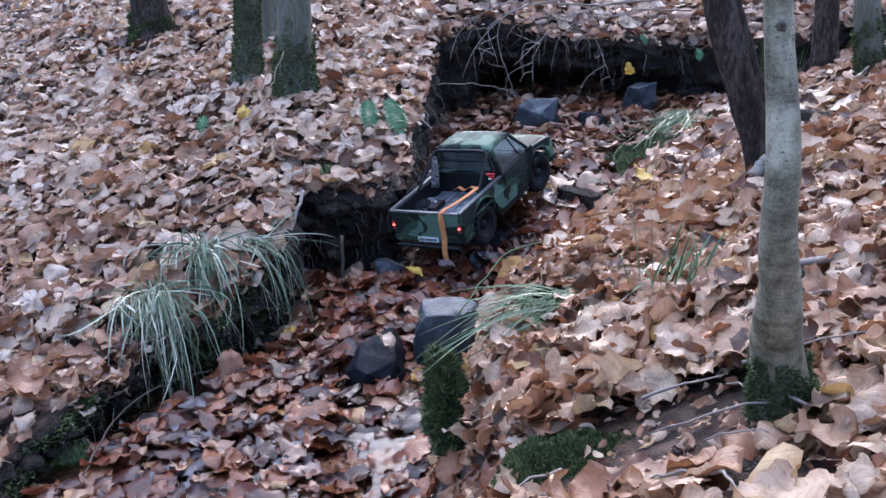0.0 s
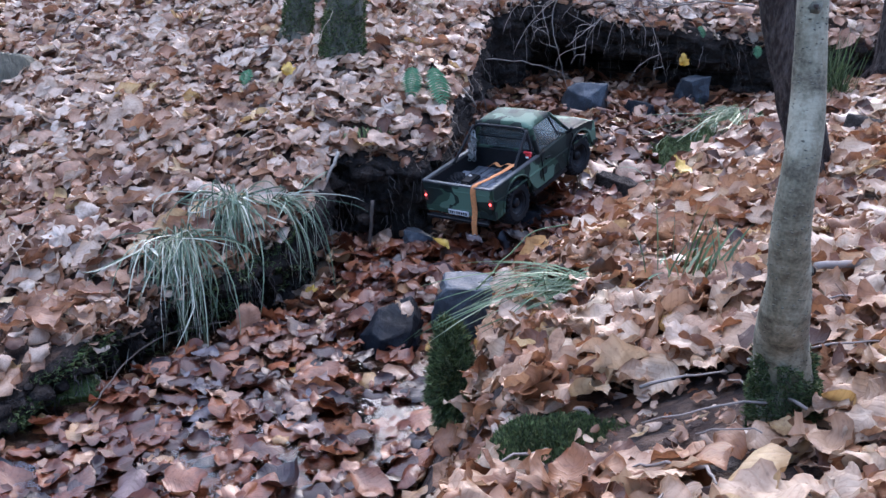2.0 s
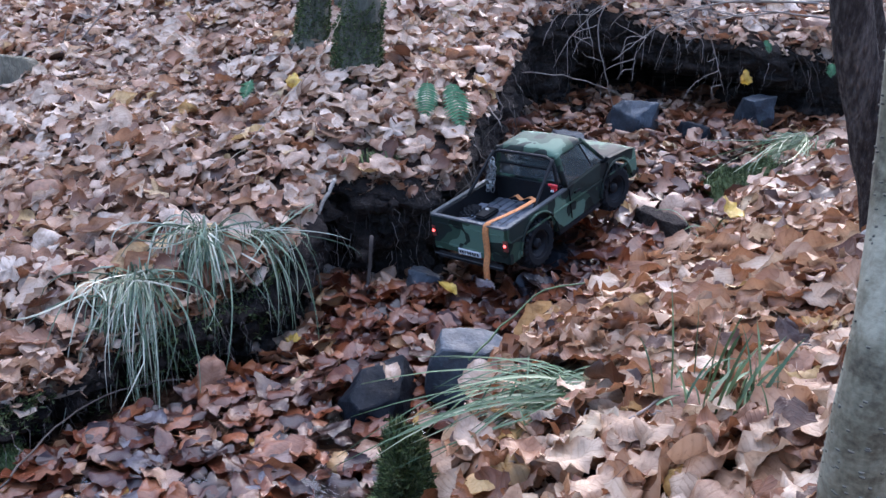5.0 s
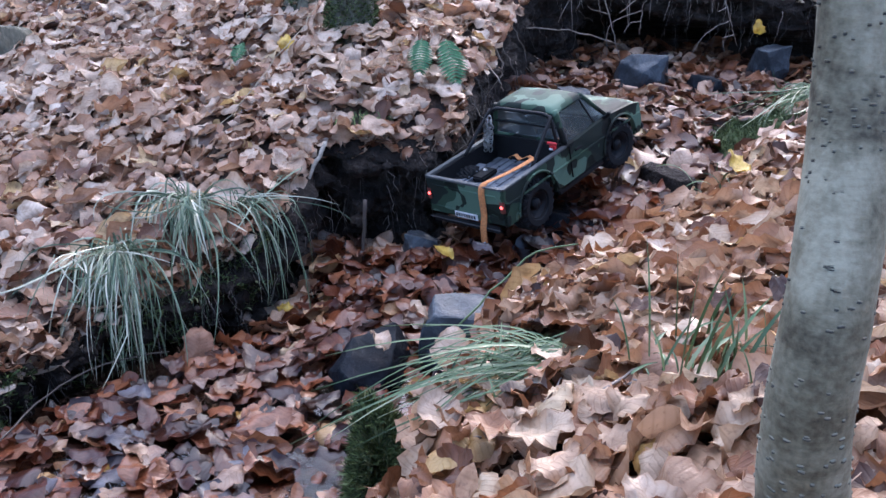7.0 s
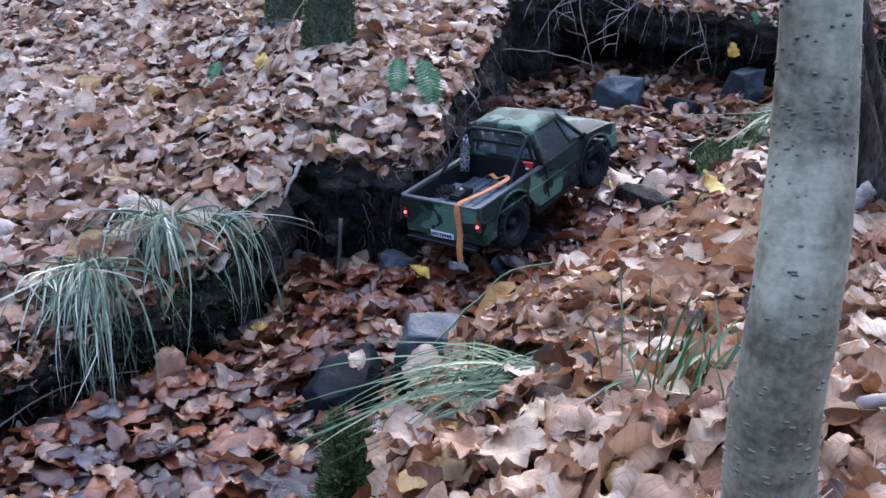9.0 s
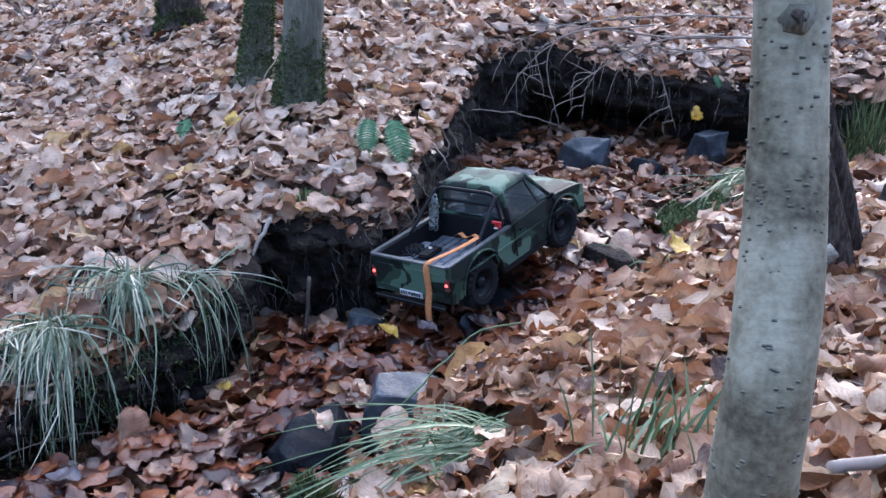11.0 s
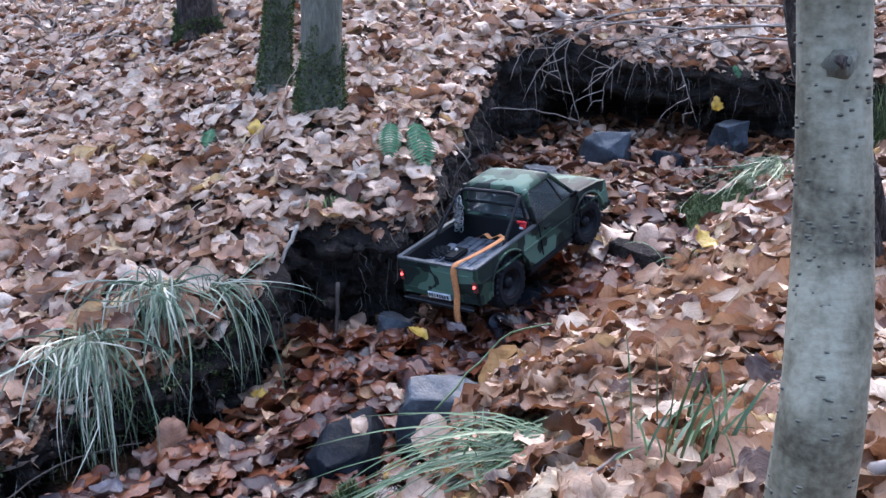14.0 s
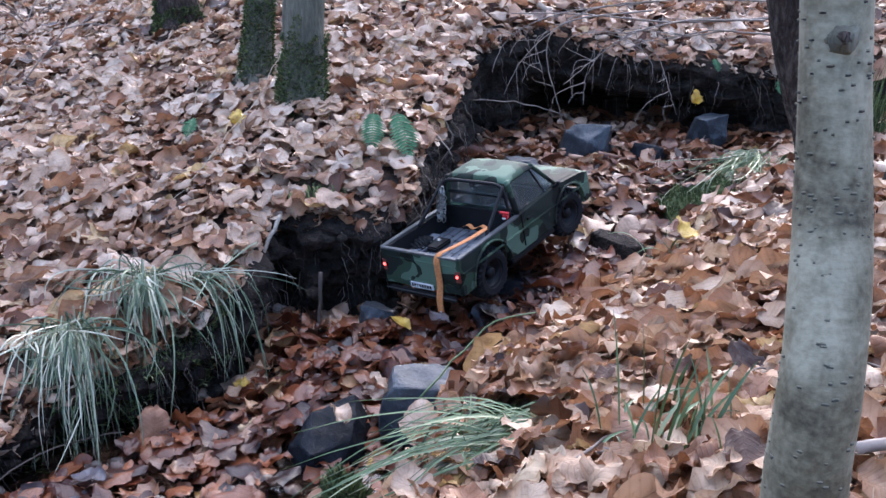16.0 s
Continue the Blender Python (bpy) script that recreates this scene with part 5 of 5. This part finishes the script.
lone_leaf(-0.035, 1.35, 0.05, PALE, "pale leaf leaning on the slate block", 2, 80, (50, 10), z=0.15)
lone_leaf(0.449, 0.701, 0.05, PALE, "cream curled leaf on the slope behind the young tree", 4, 80, (15, 0), lift=0.06)
lone_leaf(-0.7, 1.5, 0.055, PALE, "pale leaf on the far bank", 2, 10, (40, 0), lift=0.04)


# ---- the model truck ----
def camo_paint():
    m, n, l, b = material("camouflage_paint")
    obj = place_of(n)
    a = grain(n, l, 15.0, 1.5, obj, 0.5)
    mp = n.new("ShaderNodeMapping")
    mp.inputs["Location"].default_value = (3.1, 1.7, 0.4)
    l.new(obj, mp.inputs["Vector"])
    c = grain(n, l, 19.0, 1.5, mp.outputs[0], 0.5)
    col = ramp(n, l, a, [(0.0, (0.012, 0.018, 0.014)), (0.42, (0.035, 0.062, 0.038)), (0.55, (0.1, 0.155, 0.105))], "CONSTANT")
    black = ramp(n, l, c, [(0.0, (1, 1, 1)), (0.56, (0.1, 0.1, 0.1))], "CONSTANT")
    col = mix(n, l, 1.0, col, black, "MULTIPLY")
    dust = grain(n, l, 120.0, 4.0, obj)
    l.new(mix(n, l, value(n, l, "MULTIPLY", dust, 0.1), col, (0.16, 0.16, 0.14)), b.inputs["Base Color"])
    l.new(ramp(n, l, dust, [(0.35, (0.55, 0.55, 0.55)), (0.7, (0.7, 0.7, 0.7))]), b.inputs["Roughness"])
    b.inputs["Specular IOR Level"].default_value = 0.14
    relief(n, l, b, dust, 0.12, 0.0006)
    return m


CAMO = camo_paint()
BLACK = plain("black_plastic", (0.012, 0.012, 0.013), 0.45)
LINER = plain("worn_grey_bed_liner", (0.12, 0.13, 0.15), 0.3, 0.0, 60.0, 0.45)
RUBBER = plain("tyre_rubber", (0.014, 0.014, 0.015), 0.75, 0.0, 140.0, 0.5, 0.4)
STEEL = plain("dull_steel", (0.34, 0.34, 0.33), 0.35, 1.0)
ALU = plain("grey_metal_edge", (0.07, 0.075, 0.08), 0.5, 0.4)
for dull in (BLACK, RUBBER):
    dull.node_tree.nodes["Principled BSDF"].inputs["Specular IOR Level"].default_value = 0.15
ORANGE = plain("orange_webbing", (0.5, 0.2, 0.065), 0.8, 0.0, 300.0, 0.35, 0.5)
RED = plain("red_enamel", (0.5, 0.02, 0.025), 0.35)
WHITE = plain("white_plate", (0.7, 0.7, 0.68), 0.45)
SEATRED = plain("red_brown_vinyl", (0.16, 0.04, 0.03), 0.5)
GLASS, gn, gl, gb = material("smoked_glass")
gb.inputs["Base Color"].default_value = (0.3, 0.33, 0.32, 1)
gb.inputs["Roughness"].default_value, gb.inputs["Transmission Weight"].default_value, gb.inputs["IOR"].default_value = 0.06, 0.85, 1.45
LAMP, ln_, ll_, lb_ = material("lit_red_lamp")
lb_.inputs["Base Color"].default_value = (0.6, 0.02, 0.02, 1)
lb_.inputs["Emission Color"].default_value, lb_.inputs["Emission Strength"].default_value = (1.0, 0.07, 0.05, 1), 1.8

truck = tagged(new("model_truck"), "small camouflage-green model pickup truck climbing the leafy stream bed", "model truck")


def block(name, lo, hi, mat, parent=truck, bevel=0.002, label="", taper=None):
    bm = bmesh.new()
    bmesh.ops.create_cube(bm, size=1.0)
    lo, hi = Vector(lo), Vector(hi)
    for v in bm.verts:
        v.co = Vector(((lo[k] + hi[k]) / 2 + v.co[k] * (hi[k] - lo[k]) for k in range(3)))
        if taper and v.co.z > (lo.z + hi.z) / 2:
            v.co.x *= taper[0]
            v.co.y += taper[1]
    if bevel:
        bmesh.ops.bevel(bm, geom=list(bm.edges), offset=bevel, segments=2, affect="EDGES")
    return part(name, bm, mat, parent, label)


def rod(name, points, r, mat, parent=truck, label="", n=14, sides=10):
    return solid(name, *tube(smooth_line(points, n), [r, r], sides), mat, parent, label)


def arc(cy, cz, r, a0, a1, n=14):
    return [(cy + r * math.cos(radians(a)), cz + r * math.sin(radians(a))) for a in np.linspace(a0, a1, n)]


REAR, FRONT, AXLE, ARCH = -0.142, 0.145, 0.006, 0.062
profile = [(-0.235, 0.004)] + arc(REAR, 0.01, ARCH, 185, -5)[0:] + arc(FRONT, 0.01, ARCH, 185, -5) + [(0.226, 0.004), (0.232, 0.03), (0.23, 0.068), (0.2, 0.076), (0.12, 0.084), (0.0, 0.08), (-0.235, 0.077)]
for s in (-1, 1):
    bm = bmesh.new()
    outer = [bm.verts.new((s * (0.099 - 0.003 * abs(z - 0.04) / 0.04), y, z)) for y, z in profile]
    face = bm.faces.new(outer)
    ext = bmesh.ops.extrude_face_region(bm, geom=[face])
    for v in ext["geom"]:
        if isinstance(v, bmesh.types.BMVert):
            v.co.x -= s * 0.009
    bmesh.ops.triangulate(bm, faces=[f for f in bm.faces if len(f.verts) > 4])
    panel = part("body_side", bm, CAMO, truck)
    for cy in (REAR, FRONT):
        rod("wheel_arch", [(s * 0.1, y, z) for y, z in arc(cy, 0.01, ARCH + 0.001, 180, 0, 16)], 0.0026, CAMO, n=20)
    for y in (-0.028, 0.118):
        block("door_seam", (s * 0.0985 - 0.0012, y - 0.0008, 0.012), (s * 0.0985 + 0.0012, y + 0.0008, 0.078), BLACK, panel, 0)
    block("door_handle", (s * 0.099 - 0.002, -0.012, 0.06), (s * 0.099 + 0.003, 0.008, 0.065), BLACK, panel, 0.001)
    block("waist_crease", (s * 0.0985 - 0.002, -0.232, 0.046), (s * 0.0985 + 0.0022, 0.225, 0.05), CAMO, panel, 0.001)
    block("bed_rail", (s * 0.0925 - 0.006, -0.235, 0.077), (s * 0.0925 + 0.0055, -0.034, 0.0808), ALU, truck, 0.001, "scuffed dark edge of the load bed")
    block("bed_wall", (s * 0.086 - 0.003, -0.228, 0.028), (s * 0.086 + 0.003, -0.034, 0.0775), BLACK, truck, 0.001)
    block("rock_slider", (s * 0.092 - 0.006, -0.075, -0.008), (s * 0.092 + 0.006, 0.08, 0.002), BLACK, truck, 0.002)
    lamp = block("tail_lamp", (s * 0.09 - 0.005, -0.2395, 0.032), (s * 0.09 + 0.005, -0.233, 0.056), SEATRED, truck, 0.001, "red tail lamp housing")
    solid("bulb", *tube([(s * 0.09, -0.2385, 0.045), (s * 0.09, -0.2412, 0.045)], [0.0034, 0.0026], 10), LAMP, lamp, "lit red lamp")
    rod("roll_bar_strut", [(s * 0.084, -0.13, 0.076), (s * 0.08, -0.09, 0.107), (s * 0.075, -0.042, 0.143)], 0.0034, BLACK)
    rod("mirror", [(s * 0.095, 0.1, 0.085), (s * 0.108, 0.098, 0.092), (s * 0.112, 0.096, 0.1)], 0.004, BLACK, n=8)
    rod("pillar", [(s * 0.089, 0.118, 0.083), (s * 0.072, 0.06, 0.148)], 0.0042, CAMO, n=8)
    rod("pillar", [(s * 0.088, -0.028, 0.08), (s * 0.0725, -0.026, 0.148)], 0.0065, CAMO, n=8)
    rod("window_divider", [(s * 0.0875, 0.075, 0.083), (s * 0.0735, 0.05, 0.147)], 0.0017, BLACK, n=6)
    v = [(s * 0.0885, -0.024, 0.081), (s * 0.0885, 0.112, 0.084), (s * 0.0715, 0.058, 0.148), (s * 0.0715, -0.024, 0.148)]
    solid("side_window", v + [(x - s * 0.0015, y, z) for x, y, z in v], [(0, 1, 2, 3), (7, 6, 5, 4), (0, 4, 5, 1), (1, 5, 6, 2), (2, 6, 7, 3), (3, 7, 4, 0)], GLASS, truck, "smoked side window", False)
    rod("chassis_rail", [(s * 0.035, -0.22, -0.004), (s * 0.035, 0.22, -0.004)], 0.006, BLACK, n=6)
    for cy in (REAR, FRONT):
        rod("damper", [(s * 0.062, cy + 0.01, AXLE - 0.005), (s * 0.05, cy + 0.03, 0.045)], 0.006, STEEL, n=6)

gate = block("tailgate", (-0.0935, -0.2385, 0.006), (0.0935, -0.2305, 0.0785), CAMO, truck, 0.0015)
block("tailgate_ledge", (-0.0935, -0.2395, 0.0765), (0.0935, -0.2295, 0.0812), ALU, gate, 0.0012)
block("panel_rib", (-0.08, -0.2402, 0.018), (0.08, -0.2378, 0.022), CAMO, gate, 0.0008)
block("panel_rib", (-0.08, -0.2402, 0.062), (0.08, -0.2378, 0.066), CAMO, gate, 0.0008)
plate = block("number_plate", (-0.028, -0.2425, 0.007), (0.028, -0.2402, 0.019), WHITE, truck, 0.0005, "small white plate with dark bars")
for k, w in enumerate((0.005, 0.005, 0.003, 0.005, 0.005, 0.005, 0.005, 0.005)):
    x = -0.023 + 0.0063 * k
    block("bar", (x - w * 0.4, -0.2432, 0.0095), (x + w * 0.4, -0.2422, 0.0165), BLACK, plate, 0)
floor_ = block("bed_floor", (-0.084, -0.229, 0.026), (0.084, -0.034, 0.032), LINER, truck, 0.001, "worn grey ribbed load bed")
for k in range(9):
    x = -0.074 + 0.0185 * k
    block("rib", (x - 0.0075, -0.227, 0.031), (x + 0.0075, -0.036, 0.0338), LINER, floor_, 0.0008)
for s in (-1, 1):
    block("wheel_tub", (s * 0.07 - 0.015, REAR - 0.05, 0.03), (s * 0.07 + 0.015, REAR + 0.05, 0.046), LINER, truck, 0.004)
block("bed_box", (-0.062, -0.15, 0.034), (-0.03, -0.1, 0.044), BLACK, truck, 0.003, "black box strapped in the bed")
block("bed_front_wall", (-0.088, -0.037, 0.028), (0.088, -0.0305, 0.084), BLACK, truck, 0.001)
block("cab_back", (-0.088, -0.031, 0.03), (0.088, -0.024, 0.088), CAMO, truck, 0.0015)


def shell(name, lo, hi, crown, mat, label="", slope=0.0, power=5.0, n=20):
    """A thin pressed panel with a soft crown and rounded rims."""
    u = np.linspace(-1, 1, n)
    U, W = np.meshgrid(u, u)
    x, y = (lo[0] + hi[0]) / 2 + U * (hi[0] - lo[0]) / 2, (lo[1] + hi[1]) / 2 + W * (hi[1] - lo[1]) / 2
    z = lo[2] + (hi[2] - lo[2]) * np.clip((1 - np.abs(U) ** (2 * power)) * (1 - np.abs(W) ** (2 * power)), 0, 1) ** 0.5 + crown * (1 - U * U) * (1 - 0.4 * W * W) - slope * (W + 1) / 2
    top_ = np.stack([x, y, z], -1).reshape(-1, 3)
    low = np.stack([x, y, np.full_like(z, lo[2]) - slope * (W + 1) / 2 - 0.002], -1).reshape(-1, 3)
    f = [(j * n + i, j * n + i + 1, (j + 1) * n + i + 1, (j + 1) * n + i) for j in range(n - 1) for i in range(n - 1)]
    g = [tuple(n * n + q for q in reversed(p)) for p in f]
    rim = [i for i in range(n)] + [j * n + n - 1 for j in range(1, n)] + [(n - 1) * n + i for i in range(n - 2, -1, -1)] + [j * n for j in range(n - 2, 0, -1)]
    h = [(rim[k], n * n + rim[k], n * n + rim[(k + 1) % len(rim)], rim[(k + 1) % len(rim)]) for k in range(len(rim))]
    return solid(name, np.concatenate([top_, low]), f + g + h, mat, truck, label)


roof = shell("roof", (-0.0765, -0.032, 0.144), (0.0765, 0.064, 0.152), 0.005, CAMO)
rod("roll_bar_hoop", [(-0.083, -0.044, 0.077), (-0.074, -0.042, 0.138), (-0.066, -0.042, 0.146), (0.066, -0.042, 0.146), (0.074, -0.042, 0.138), (0.083, -0.044, 0.077)], 0.0036, BLACK, n=40)
v = [(-0.08, -0.0275, 0.088), (0.08, -0.0275, 0.088), (0.071, -0.0262, 0.146), (-0.071, -0.0262, 0.146)]
solid("rear_window", v + [(x, y + 0.0015, z) for x, y, z in v], [(3, 2, 1, 0), (4, 5, 6, 7), (0, 1, 5, 4), (1, 2, 6, 5), (2, 3, 7, 6), (3, 0, 4, 7)], GLASS, truck, "smoked rear window", False)
v = [(-0.085, 0.118, 0.086), (0.085, 0.118, 0.086), (0.07, 0.061, 0.148), (-0.07, 0.061, 0.148)]
solid("windscreen", v + [(x, y - 0.0015, z) for x, y, z in v], [(0, 1, 2, 3), (7, 6, 5, 4), (0, 4, 5, 1), (1, 5, 6, 2), (2, 6, 7, 3), (3, 7, 4, 0)], GLASS, truck, "smoked windscreen", False)
block("window_bar", (-0.078, -0.0325, 0.112), (0.078, -0.0285, 0.116), BLACK, truck, 0.001)
block("seat", (-0.07, -0.018, 0.05), (0.07, 0.012, 0.118), SEATRED, truck, 0.006, "red-brown bench seat")
block("cab_floor", (-0.088, -0.03, 0.012), (0.088, 0.12, 0.022), BLACK, truck, 0.001)
block("dashboard", (-0.082, 0.085, 0.05), (0.082, 0.118, 0.09), BLACK, truck, 0.005)
hood = shell("bonnet", (-0.0925, 0.11, 0.074), (0.0925, 0.234, 0.083), 0.005, CAMO, "", 0.012)
block("grille", (-0.085, 0.228, 0.03), (0.085, 0.236, 0.064), BLACK, truck, 0.002)
rod("front_bumper", [(-0.095, 0.235, 0.012), (-0.05, 0.246, 0.012), (0.05, 0.246, 0.012), (0.095, 0.235, 0.012)], 0.007, BLACK, n=16)
block("rear_bumper", (-0.082, -0.248, -0.008), (0.082, -0.238, 0.003), BLACK, truck, 0.002)
block("bumper_strip", (-0.088, -0.2495, -0.001), (0.086, -0.2475, 0.0012), ALU, truck, 0.0004)
block("fuel_cell", (-0.03, -0.2, -0.004), (0.03, -0.05, 0.024), BLACK, truck, 0.004)
block("gearbox", (-0.025, -0.03, -0.012), (0.025, 0.1, 0.022), BLACK, truck, 0.004)


def lathe(profile_, n=36):
    v = [(x, r * math.cos(a), r * math.sin(a)) for x, r in profile_ for a in np.linspace(0, 2 * math.pi, n, endpoint=False)]
    f = [(i * n + k, i * n + (k + 1) % n, (i + 1) * n + (k + 1) % n, (i + 1) * n + k) for i in range(len(profile_) - 1) for k in range(n)]
    return v, f


R_ = 0.0515
rings = [(-0.012, 0.026, 0), (-0.02, 0.03, 0), (-0.0215, 0.041, 0), (-0.0205, R_ - 0.009, 1), (-0.0185, R_ - 0.003, 1), (-0.011, R_, 1), (-0.002, R_, 1), (0.002, R_, 2), (0.011, R_, 2), (0.0185, R_ - 0.003, 2), (0.0205, R_ - 0.009, 2), (0.0215, 0.041, 0), (0.02, 0.03, 0), (0.012, 0.026, 0)]
tv = []
for x, rr_, lug in rings:
    for k in range(88):
        groove = lug and (k + (2 if lug == 2 else 0) + int(abs(x) * 110)) % 4 >= 2
        q, rad_ = 2 * math.pi * k / 88, rr_ - (0.0055 if groove else 0.0)
        tv.append((x, rad_ * math.cos(q), rad_ * math.sin(q)))
tyre_mesh = (tv, [(i * 88 + k, i * 88 + (k + 1) % 88, (i + 1) * 88 + (k + 1) % 88, (i + 1) * 88 + k) for i in range(len(rings) - 1) for k in range(88)])
for s in (-1, 1):
    for cy in (REAR, FRONT):
        hub = solid("wheel", *lathe([(-0.012, 0.0), (-0.012, 0.012), (0.012, 0.012), (0.016, 0.008), (0.016, 0.0)], 16), BLACK, truck)
        hub.location = (s * 0.079, cy, AXLE)
        hub.rotation_euler = (0.4 + cy * 3, 0, 0 if cy < 0 else radians(-6))
        solid("tyre", *tyre_mesh, RUBBER, hub, "black knobbly off-road tyre", False)
        solid("rim", *lathe([(s * 0.004, 0.01), (s * 0.006, 0.02), (s * 0.012, 0.022), (s * 0.0165, 0.0265), (s * 0.0165, 0.029), (-s * 0.012, 0.028)], 28), BLACK, hub)
for cy in (REAR, FRONT):
    rod("axle", [(-0.075, cy, AXLE), (0.075, cy, AXLE)], 0.009, BLACK, n=8)


def ribbon(points, width_dir, half, mat, label):
    line = smooth_line(points, 40)
    w = np.array(width_dir) * half
    up = np.array([0, -0.0006, 0.0006])
    v = np.concatenate([line - w, line + w, line - w + up, line + w + up])
    n = 40
    f = []
    for i in range(n - 1):
        f += [(i, i + 1, n + i + 1, n + i), (2 * n + i, 3 * n + i, 3 * n + i + 1, 2 * n + i + 1), (i, 2 * n + i, 2 * n + i + 1, i + 1), (n + i, n + i + 1, 3 * n + i + 1, 3 * n + i)]
    return solid("strap", v, f, mat, truck, label)


ribbon([(0.079, -0.112, 0.088), (0.073, -0.15, 0.0855), (0.062, -0.2, 0.085), (0.05, -0.237, 0.0855), (0.049, -0.2425, 0.074), (0.048, -0.243, 0.02), (0.047, -0.2515, 0.0), (0.046, -0.253, -0.03)], (1, 0.25, 0), 0.0062, ORANGE, "orange-brown tie-down strap hanging over the tailgate")
ribbon([(-0.03, -0.062, 0.05), (-0.012, -0.06, 0.06), (0.006, -0.07, 0.054), (0.026, -0.066, 0.064), (0.05, -0.085, 0.07), (0.078, -0.112, 0.088)], (0.1, 1, 0), 0.005, ORANGE, "loose crumpled end of the orange strap")
solid("strap_hook", *tube(smooth_line([(0.046, -0.253, -0.028), (0.049, -0.258, -0.04), (0.042, -0.259, -0.046), (0.036, -0.255, -0.04)], 14), [0.0022, 0.0018], 8), STEEL, truck, "steel hook at the strap's end")
links = []
r = np.random.default_rng(9)
spots = []
for strand in range(4):
    for k in range(9):
        q = k / 8
        spots.append((-0.073 + 0.006 * strand * (1 - 0.3 * q) - 0.004 + r.normal(0, 0.0012), -0.062 - 0.012 * q + r.normal(0, 0.0015), 0.122 - 0.055 * q + 0.01 * math.sin(strand)))
for k, c in enumerate(spots):
    ring = [(0.0042 * math.cos(a), 0, 0.0062 * math.sin(a)) for a in np.linspace(0, 2 * math.pi, 12)]
    M = Euler((r.normal(0, 0.4), r.normal(0, 0.4), (k % 2) * 1.57 + r.normal(0, 0.3))).to_matrix()
    links.append(tube([np.array(M @ Vector(p)) + np.array(c) for p in ring], [0.0011, 0.0011], 6))
solid("chain", *joined(links), STEEL, truck, "bundle of small steel chain links on the bar")
shackle = block("shackle", (0.078, -0.066, 0.082), (0.09, -0.054, 0.094), RED, truck, 0.003, "red tow shackle with a white mark")
block("mark", (0.0795, -0.0675, 0.084), (0.0885, -0.0655, 0.0885), WHITE, shackle, 0.001)
rod("pin", [(0.074, -0.062, 0.096), (0.094, -0.062, 0.096)], 0.003, RED, shackle, n=6)
truck.matrix_world = Matrix.Translation((0.204, 1.842, 0.232)) @ Euler((0, 0, radians(-41.6))).to_matrix().to_4x4() @ Euler((radians(11.6), 0, 0)).to_matrix().to_4x4() @ Euler((0, radians(-3.7), 0)).to_matrix().to_4x4()


# ---- single leaves of the near bank ----
r = np.random.default_rng(77)
n_near = 300
near_xy = scatter(700, (-0.06, 0.52, 0.36, 1.06), lambda x, y: (past_edge(x, y) < 0) & ~in_stream(x, y) & off_bare(x, y), r)
near_xy = (near_xy[0][:n_near], near_xy[1][:n_near])
near_M = lay(*near_xy, np.clip(r.normal(0.042, 0.008, len(near_xy[0])), 0.025, 0.06), 0.3, 0.02 + 0.02 * r.random(len(near_xy[0])), land_z, r)
for me in HERO:
    me.materials.clear()
    me.materials.append(BROWN)
    me.polygons.foreach_set("use_smooth", [True] * len(me.polygons))
for k, M in enumerate(near_M):
    ob = new("leaf", HERO[r.choice(len(HERO), p=fw)])
    ob.parent = ground
    ob.matrix_world = Matrix([list(map(float, row)) for row in M])
